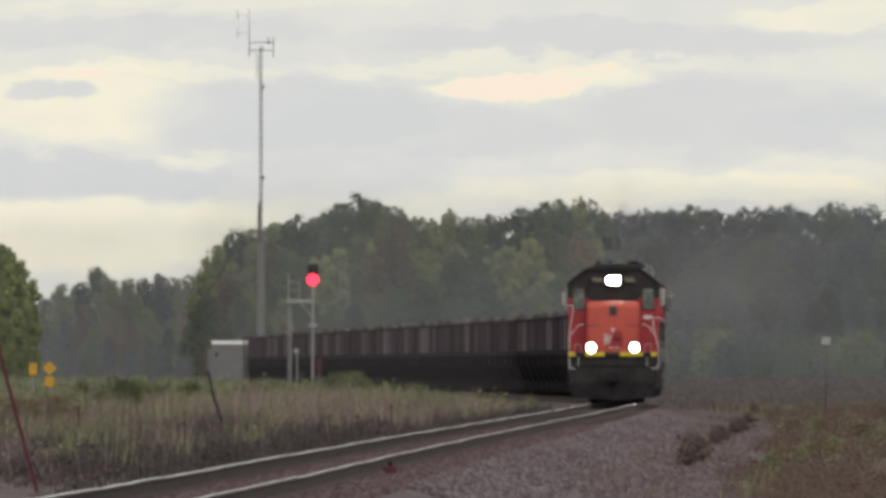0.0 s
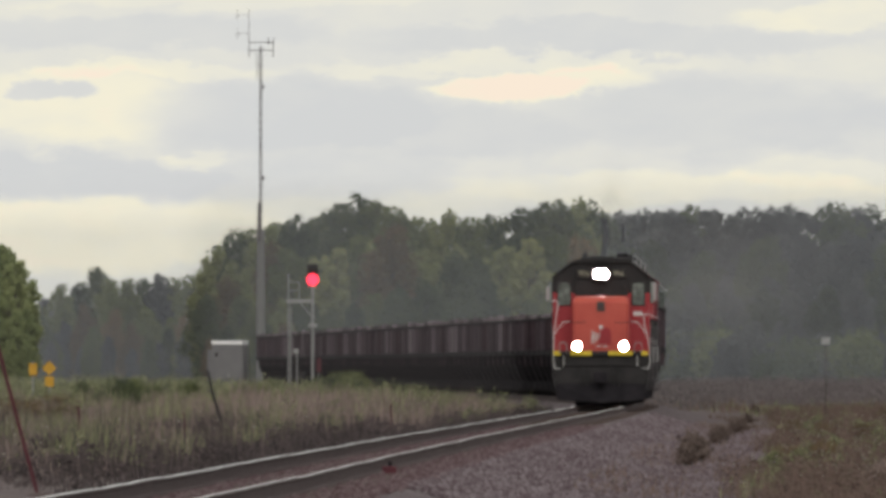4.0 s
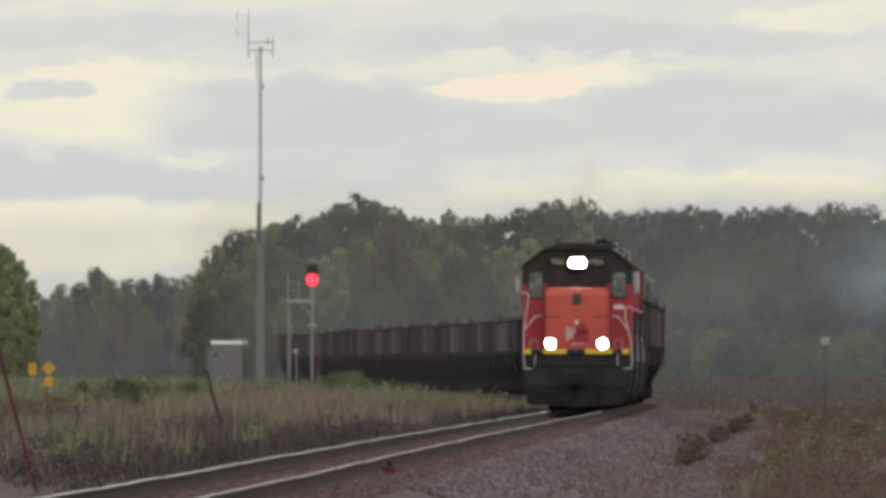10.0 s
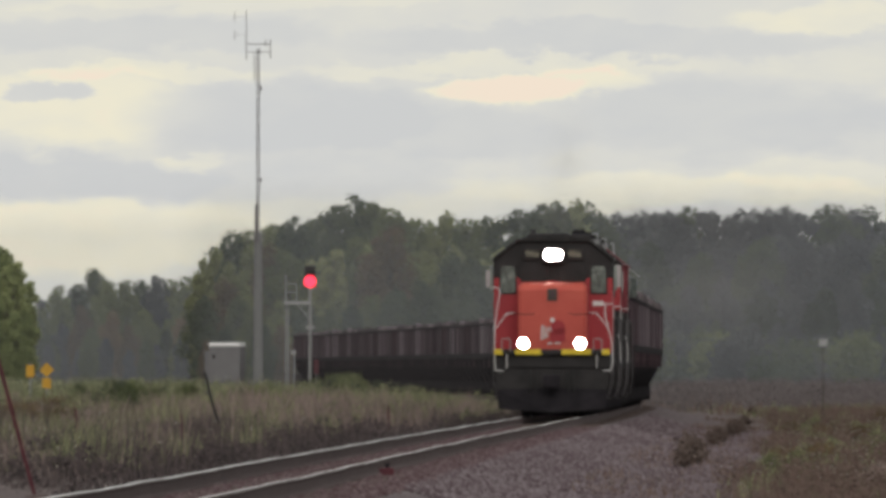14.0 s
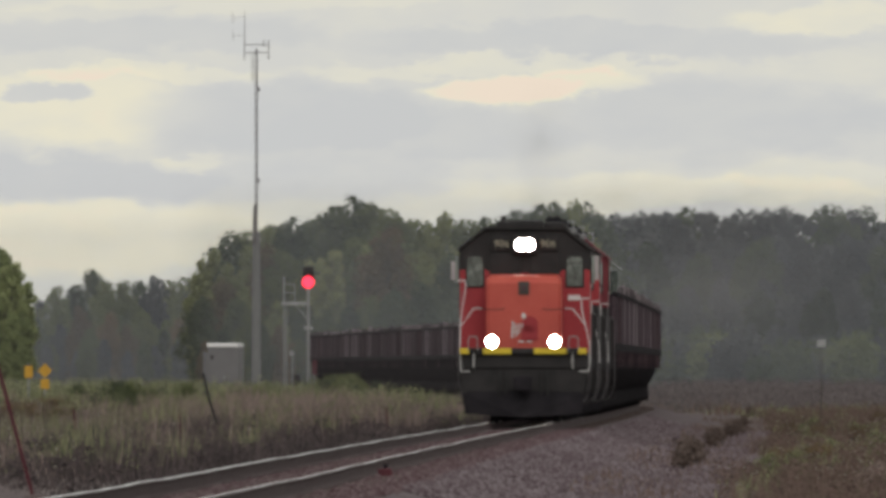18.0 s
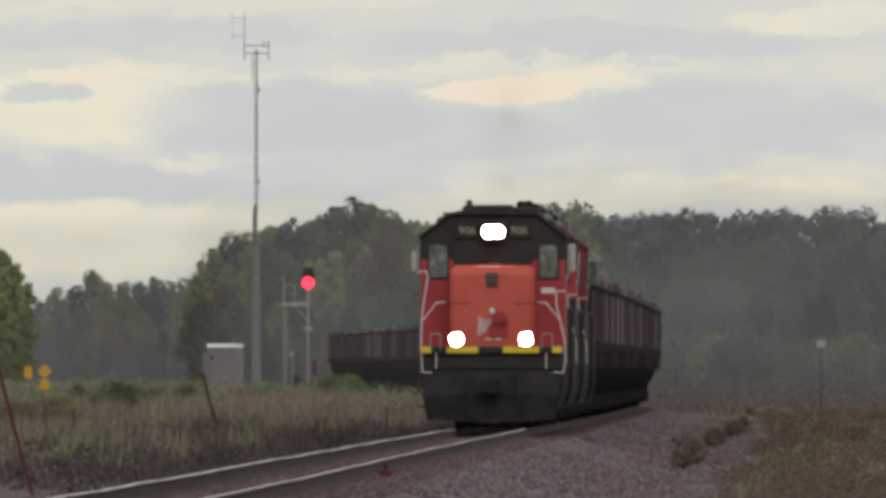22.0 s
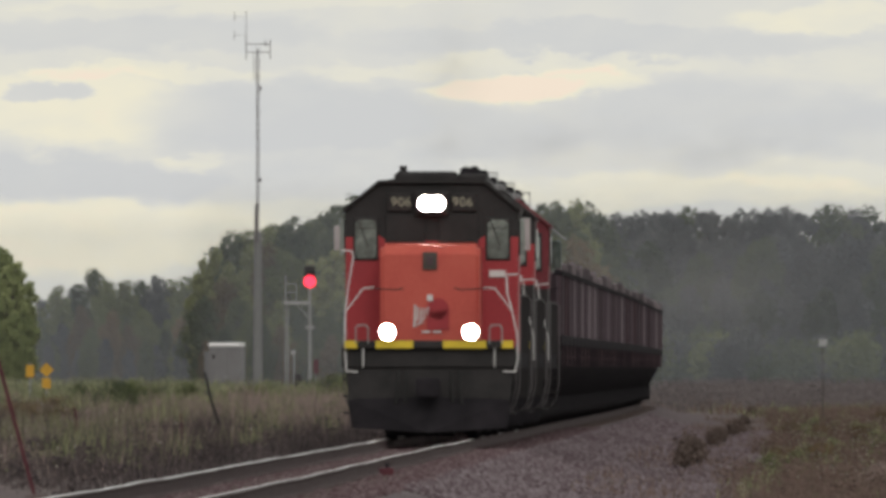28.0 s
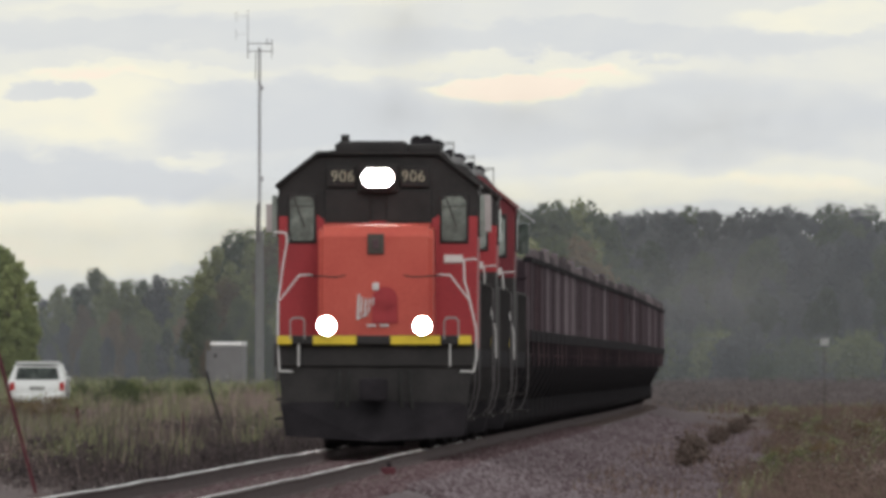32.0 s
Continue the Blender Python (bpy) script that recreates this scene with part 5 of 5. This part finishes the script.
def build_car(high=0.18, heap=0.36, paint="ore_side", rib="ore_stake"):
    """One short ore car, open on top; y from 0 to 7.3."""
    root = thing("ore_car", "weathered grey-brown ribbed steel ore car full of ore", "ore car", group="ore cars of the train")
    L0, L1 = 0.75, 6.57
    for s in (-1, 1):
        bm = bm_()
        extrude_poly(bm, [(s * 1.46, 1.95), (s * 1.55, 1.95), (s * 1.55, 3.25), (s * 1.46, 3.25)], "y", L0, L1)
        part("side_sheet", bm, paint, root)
        bm = bm_()
        box(bm, s * 1.42, s * 1.59, L0 - 0.05, L1 + 0.05, 3.22, 3.32, 0.015)
        part("top_chord", bm, "grime", root)
        bm = bm_()
        box(bm, s * 1.40, s * 1.585, L0 - 0.1, L1 + 0.1, 1.74, 1.96, 0.02)
        part("side_sill", bm, "grime", root)
        for k in range(7):
            y = L0 + 0.08 + k * (L1 - L0 - 0.24) / 6
            bm = bm_()
            box(bm, s * 1.50, s * 1.575, y, y + 0.14, 1.96, 3.22)
            part("side_stake", bm, rib, root)
        bm = bm_()
        jag = random.Random(high * 900 + s)
        y, top = L0 + 0.1, []
        while y < L1 - 0.1:
            top.append((y, min(max(3.32 + high * jag.uniform(0.7, 1.05), 3.35), 3.6)))
            y += jag.uniform(0.25, 0.9)
        extrude_poly(bm, [(L0 + 0.1, 3.31)] + top + [(top[-1][0] + 0.05, 3.31)], "x", s * 1.46, s * 1.56)
        part("side_extension", bm, "ore_top", root, "dented rusty extension plates")
        bm = bm_()
        y0 = L0 - 0.06
        rod(bm, (s * 1.52, y0 - 0.04, 1.3), (s * 1.52, y0 - 0.04, 3.2), 0.018, n=5)
        rod(bm, (s * 1.12, y0 - 0.04, 1.3), (s * 1.12, y0 - 0.04, 3.2), 0.018, n=5)
        for k in range(5):
            rod(bm, (s * 1.12, y0 - 0.04, 1.5 + k * 0.36), (s * 1.52, y0 - 0.04, 1.5 + k * 0.36), 0.014, n=4)
        part("end_ladder", bm, "ore_rust", root)
    for y0, y1 in ((L0, L0 + 0.07), (L1 - 0.07, L1)):
        bm = bm_()
        box(bm, -1.46, 1.46, y0, y1, 1.95, 3.25)
        part("end_sheet", bm, "ore_rust", root)
    bm = bm_()
    extrude_poly(bm, [(L0 - 0.3, 1.80), (L0 - 0.1, 1.2), (2.3, 0.32), (5.0, 0.32), (L1 + 0.1, 1.2), (L1 + 0.3, 1.80)], "x", -1.46, 1.46)
    for v in bm.verts:
        v.co.x *= 0.62 if v.co.z < 0.5 else 0.94 if v.co.z < 1.5 else 1
    part("hopper", bm, "under_black", root)
    bm = bm_()
    box(bm, -0.2, 0.2, 0.0, 7.32, 0.85, 1.15, 0.03)
    part("centre_sill", bm, "grime", root)
    bm = bm_()
    r = random.Random(4)
    n = 9
    g = [[bm.verts.new((-1.45 + 2.9 * i / 4, L0 + 0.1 + (L1 - L0 - 0.2) * j / n, 3.12 + (heap if 0 < i < 4 and 0 < j < n else 0) + r.uniform(-0.06, 0.08))) for i in range(5)] for j in range(n + 1)]
    for j in range(n):
        for i in range(4):
            bm.faces.new((g[j][i], g[j][i + 1], g[j + 1][i + 1], g[j + 1][i]))
    part("ore_load", bm, "ore_load", root, "heaped dark red-brown ore")
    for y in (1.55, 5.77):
        truck_parts(root, y, (-0.85, 0.85), 0.42, 1.02, "under_black")
    return root


LOCO = build_loco(True)
build_numbers(LOCO)
LOCO_B = build_loco(False)
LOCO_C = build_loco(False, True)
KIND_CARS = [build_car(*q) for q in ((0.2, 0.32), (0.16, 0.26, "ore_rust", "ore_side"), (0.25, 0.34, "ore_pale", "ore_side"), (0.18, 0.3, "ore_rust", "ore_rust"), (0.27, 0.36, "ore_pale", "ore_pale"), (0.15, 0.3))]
pick = random.Random(6)
CARS = KIND_CARS + [copy_thing(pick.choice(KIND_CARS), pose(0, 0, 0)) for i in range(96)]
pick.shuffle(CARS)


def build_suv():
    root = thing("suv", "white sport utility vehicle driving away along the road", "car")
    prof = [(0.0, 0.45), (0.02, 0.95), (0.15, 1.08), (0.45, 1.62), (0.75, 1.74), (2.9, 1.72), (3.7, 1.12), (4.6, 1.0), (4.72, 0.5), (4.5, 0.32), (0.15, 0.32)]
    bm = bm_()
    extrude_poly(bm, prof, "x", -0.95, 0.95)
    for v in bm.verts:
        if v.co.z > 1.2:
            v.co.x *= 0.80
    bmesh.ops.bevel(bm, geom=bm.edges[:], offset=0.05, segments=2, affect="EDGES")
    body = part("body", bm, "car_white", root)
    bm = bm_()
    vs = [bm.verts.new(p) for p in ((-0.74, 0.20, 1.16), (0.74, 0.20, 1.16), (0.66, 0.42, 1.56), (-0.66, 0.42, 1.56))]
    bm.faces.new(vs)
    bmesh.ops.solidify(bm, geom=bm.faces[:], thickness=0.02)
    for v in bm.verts:
        v.co.y -= 0.03
    part("rear_window", bm, "glass", body)
    bm = bm_()
    box(bm, -0.72, 0.72, 0.30, 0.62, 1.70, 1.76, 0.02)
    part("rear_spoiler", bm, "car_white", body)
    bm = bm_()
    box(bm, -0.93, 0.93, -0.08, 0.12, 0.42, 0.66, 0.05)
    part("rear_bumper", bm, "car_white", body)
    bm = bm_()
    box(bm, -0.26, 0.26, -0.02, 0.02, 0.80, 0.92, 0.005)
    part("plate", bm, "galv", body)
    for s in (-1, 1):
        bm = bm_()
        box(bm, s * 0.76, s * 0.93, -0.015, 0.1, 0.78, 1.06, 0.02)
        part("tail_light", bm, "tail_red", body)
        bm = bm_()
        vs = [bm.verts.new(p) for p in ((s * 0.95, 0.55, 1.15), (s * 0.95, 3.4, 1.15), (s * 0.78, 2.85, 1.62), (s * 0.78, 0.7, 1.62))]
        bm.faces.new(vs)
        bmesh.ops.solidify(bm, geom=bm.faces[:], thickness=0.02)
        part("side_window", bm, "glass", body)
        bm = bm_()
        box(bm, s * 0.93, s * 1.02, 3.1, 3.2, 1.1, 1.25, 0.03)
        part("wing_mirror", bm, "car_white", body)
        for y in (0.9, 3.75):
            bm = bm_()
            rod(bm, (s * 0.72, y, 0.36), (s * 0.96, y, 0.36), 0.36, n=24)
            w = part("tyre", bm, "rubber", root)
            bm = bm_()
            rod(bm, (s * 0.955, y, 0.36), (s * 0.975, y, 0.36), 0.22, n=16)
            part("rim", bm, "galv", w)
    return root


SUV = build_suv()



# ---- smoke ----
def puff(parent, x, y, z, rx, rz, mat, seed, bowl=0.35):
    rng = random.Random(seed)
    bm = bm_()
    n = 12
    g = []
    for j in range(n + 1):
        row = []
        for i in range(n + 1):
            u, v = 2 * i / n - 1, 2 * j / n - 1
            row.append(bm.verts.new((u * rx, (u * u + v * v) * rx * bowl + (0.12 * rx if bowl else 0.5) * noise.noise((u * 2, v * 2, seed)), v * rz)))
        g.append(row)
    for j in range(n):
        for i in range(n):
            bm.faces.new((g[j][i], g[j][i + 1], g[j + 1][i + 1], g[j + 1][i]))
    ob = part("puff", bm, mat, parent)
    ob.location = (x, y, z)
    for f in ob.data.polygons:
        f.use_smooth = True
    return ob


SMOKE = thing("exhaust_smoke", "thin grey exhaust smoke trailing behind the locomotive roof", "smoke", kind="stuff")
for k, (x, y, z, rx, rz) in enumerate(((0.2, 9, 5.4, 1.1, 0.8), (1.8, 34, 5.7, 2.6, 1.1), (5.0, 95, 6.1, 4.8, 1.6), (0.3, 10, 6.9, 1.2, 1.6))):
    puff(SMOKE, x, y, z, rx, rz, "smoke_dark", k)
HAZE = thing("smoke_puff", "pale bluish puff of exhaust smoke drifting off sideways", "smoke", kind="stuff")
puff(HAZE, 0, 0, 0, 5.2, 3.2, "smoke_pale", 21, 0.02)
puff(HAZE, -1.8, 0.2, -0.6, 4.6, 3.0, "smoke_pale", 22, 0.02)

# translucent sheets added across the view, lifting the tones behind as haze would
MIST = tagged(thing("evening_haze", "thin grey translucent sheets standing in for haze before the far woods", "haze"), kind="stuff")
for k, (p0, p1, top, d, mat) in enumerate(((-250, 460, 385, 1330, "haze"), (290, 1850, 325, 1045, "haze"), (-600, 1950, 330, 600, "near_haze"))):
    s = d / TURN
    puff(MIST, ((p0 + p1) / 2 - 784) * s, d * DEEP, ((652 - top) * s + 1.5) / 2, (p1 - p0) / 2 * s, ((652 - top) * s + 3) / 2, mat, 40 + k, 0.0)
LINGER = thing("lingering_smoke", "thin brownish exhaust haze hanging before the woods", "smoke", kind="stuff")
puff(LINGER, (1270 - 784) * 1000 / TURN, 1000 * DEEP, (652 - 500) * 1000 / TURN + 1.26, 16.5, 7.0, "smoke_low", 61, 0.0)

# ties last
def build_ties():
    bm = bm_()
    box(bm, -1.3, 1.3, -0.115, 0.115, -0.36, -0.185, 0.01)
    me = link_mesh("tie", bm, "tie")
    rng = random.Random(8)
    for i in range(300):
        d = 128 + i * 0.53 / DEEP
        ob = new("tie", me)
        ob.matrix_basis = pose(*beside(d, rng.uniform(-0.03, 0.03), 0), 0, 0, math.degrees(-math.atan(track_slope(d) / DEEP)) + rng.uniform(-0.6, 0.6))
        ob.parent = TRACK
    v, f = [], []
    cube = np.array([(x, y, z) for x in (-1.3, 1.3) for y in (-0.115, 0.115) for z in (-0.36, -0.185)])
    quads = np.array([(0, 1, 3, 2), (4, 6, 7, 5), (0, 4, 5, 1), (2, 3, 7, 6), (1, 5, 7, 3), (0, 2, 6, 4)])
    d = 128 + 300 * 0.53 / DEEP
    k = 0
    while d < 1000:
        v.append(cube + np.array(beside(d, rng.uniform(-0.03, 0.03), 0)))
        f.append(quads + k * 8)
        k += 1
        d += 0.53 / DEEP
    ob = new("far_ties", soup("far_ties", np.array(v), [np.concatenate(f)], "tie"))
    ob.parent = TRACK
    tagged(ob, kind="stuff")


build_ties()


def build_stones():
    rng = np.random.default_rng(12)
    oct_v = np.array([(1, 0, 0), (-1, 0, 0), (0, 1, 0), (0, -1, 0), (0, 0, 1), (0, 0, -1)], float)
    oct_f = np.array([(0, 2, 4), (2, 1, 4), (1, 3, 4), (3, 0, 4), (2, 0, 5), (1, 2, 5), (3, 1, 5), (0, 3, 5)])
    for name, n, d0, d1, e0, e1, s0, s1, label in (("ballast", 30000, 130, 330, -2.6, 1.75, 0.025, 0.065, "dark crushed ballast stones round the ties"),
                                                    ("ballast", 34000, 165, 430, 1.7, 5.6, 0.02, 0.06, "crushed grey stones on the track shoulder")):
        d = d0 + (d1 - d0) * rng.random(n)
        e = e0 + (e1 - e0) * rng.random(n) ** (1.0 if e0 < 0 else 1.5)
        near = (abs(abs(e) - 0.755) > 0.12)
        d, e = d[near], e[near]
        n = len(d)
        c = np.array([put_on(a, b, -0.01) for a, b in zip(d, e)])
        s = s0 + (s1 - s0) * rng.random(n) ** 2
        v = oct_v[None] * (0.7 + 0.6 * rng.random((n, 6, 1))) * s[:, None, None]
        a = rng.random(n) * 6.28
        ca, sa = np.cos(a)[:, None], np.sin(a)[:, None]
        v = np.stack([v[..., 0] * ca - v[..., 1] * sa, v[..., 0] * sa + v[..., 1] * ca, v[..., 2] * 0.8], -1) + c[:, None]
        f = (np.arange(n)[:, None, None] * 6 + oct_f[None]).reshape(-1, 3)
        tagged(new(name, soup(name, v, [f], "stone_bed" if e0 < 0 else "stone")), label, "gravel", kind="stuff")


build_stones()


# ---- what moves ----
SPEED, START, LOCO_PITCH = 7.927, 463.2, 21.3


def on_track(d, a, b, length=0):
    """Pose of a vehicle whose front is at the distance d (steps) and whose bogies are a and b metres behind it."""
    pa, pb = beside(d + a / DEEP, 0), beside(d + b / DEEP, 0)
    way = (pb - pa).normalized()
    o = pa - way * a
    return pose(o.x, o.y, 0, 0, 0, math.degrees(-math.atan2(way.x, way.y)))


def motions():
    times = [0, 0.1] + list(range(1, 32)) + [31.9, 32]
    walk(LOCO, [(t, on_track(START - SPEED * t, 4.3, 17.2)) for t in times])
    for k, loco in enumerate((LOCO_B, LOCO_C), 1):
        walk(loco, [(t, on_track(START + k * LOCO_PITCH / DEEP - SPEED * t, 4.3, 17.2)) for t in times])
    for i, car in enumerate(CARS):
        back = START + (3 * LOCO_PITCH + 0.3 + 7.32 * i) / DEEP
        walk(car, [(t, on_track(back - SPEED * t, 1.55, 5.77)) for t in times])
    walk(SMOKE, [(t, on_track(START - SPEED * t, 4.3, 17.2)) for t in times])
    drift = [(0, 1085, 580, 490, 85), (3.6, 1078, 575, 472, 85), (4.9, 1170, 440, 480, 45), (5.6, 1260, 415, 485, 0), (7, 1325, 430, 490, 0), (8, 1410, 440, 495, 0), (9, 1520, 450, 500, 0), (10.5, 1720, 455, 510, 0), (14, 2300, 450, 520, 0), (32, 5200, 430, 560, 0)]
    walk(HAZE, [(t, pose((px - 784) * d / TURN, d * DEEP, (652 - y) * d / TURN + 1.26, 0, 0, turn)) for t, px, y, d, turn in drift])
    turn = math.degrees(-math.atan(SLOPE_A / DEEP))
    walk(SUV, [(t, pose(*Vector((-6.54 + SLOPE_A * d - 19.4, d * DEEP, -0.296)), 0, 0, turn)) for t, d in ((t, 460 + 14.3 * (t - 32)) for t in times)])


motions()
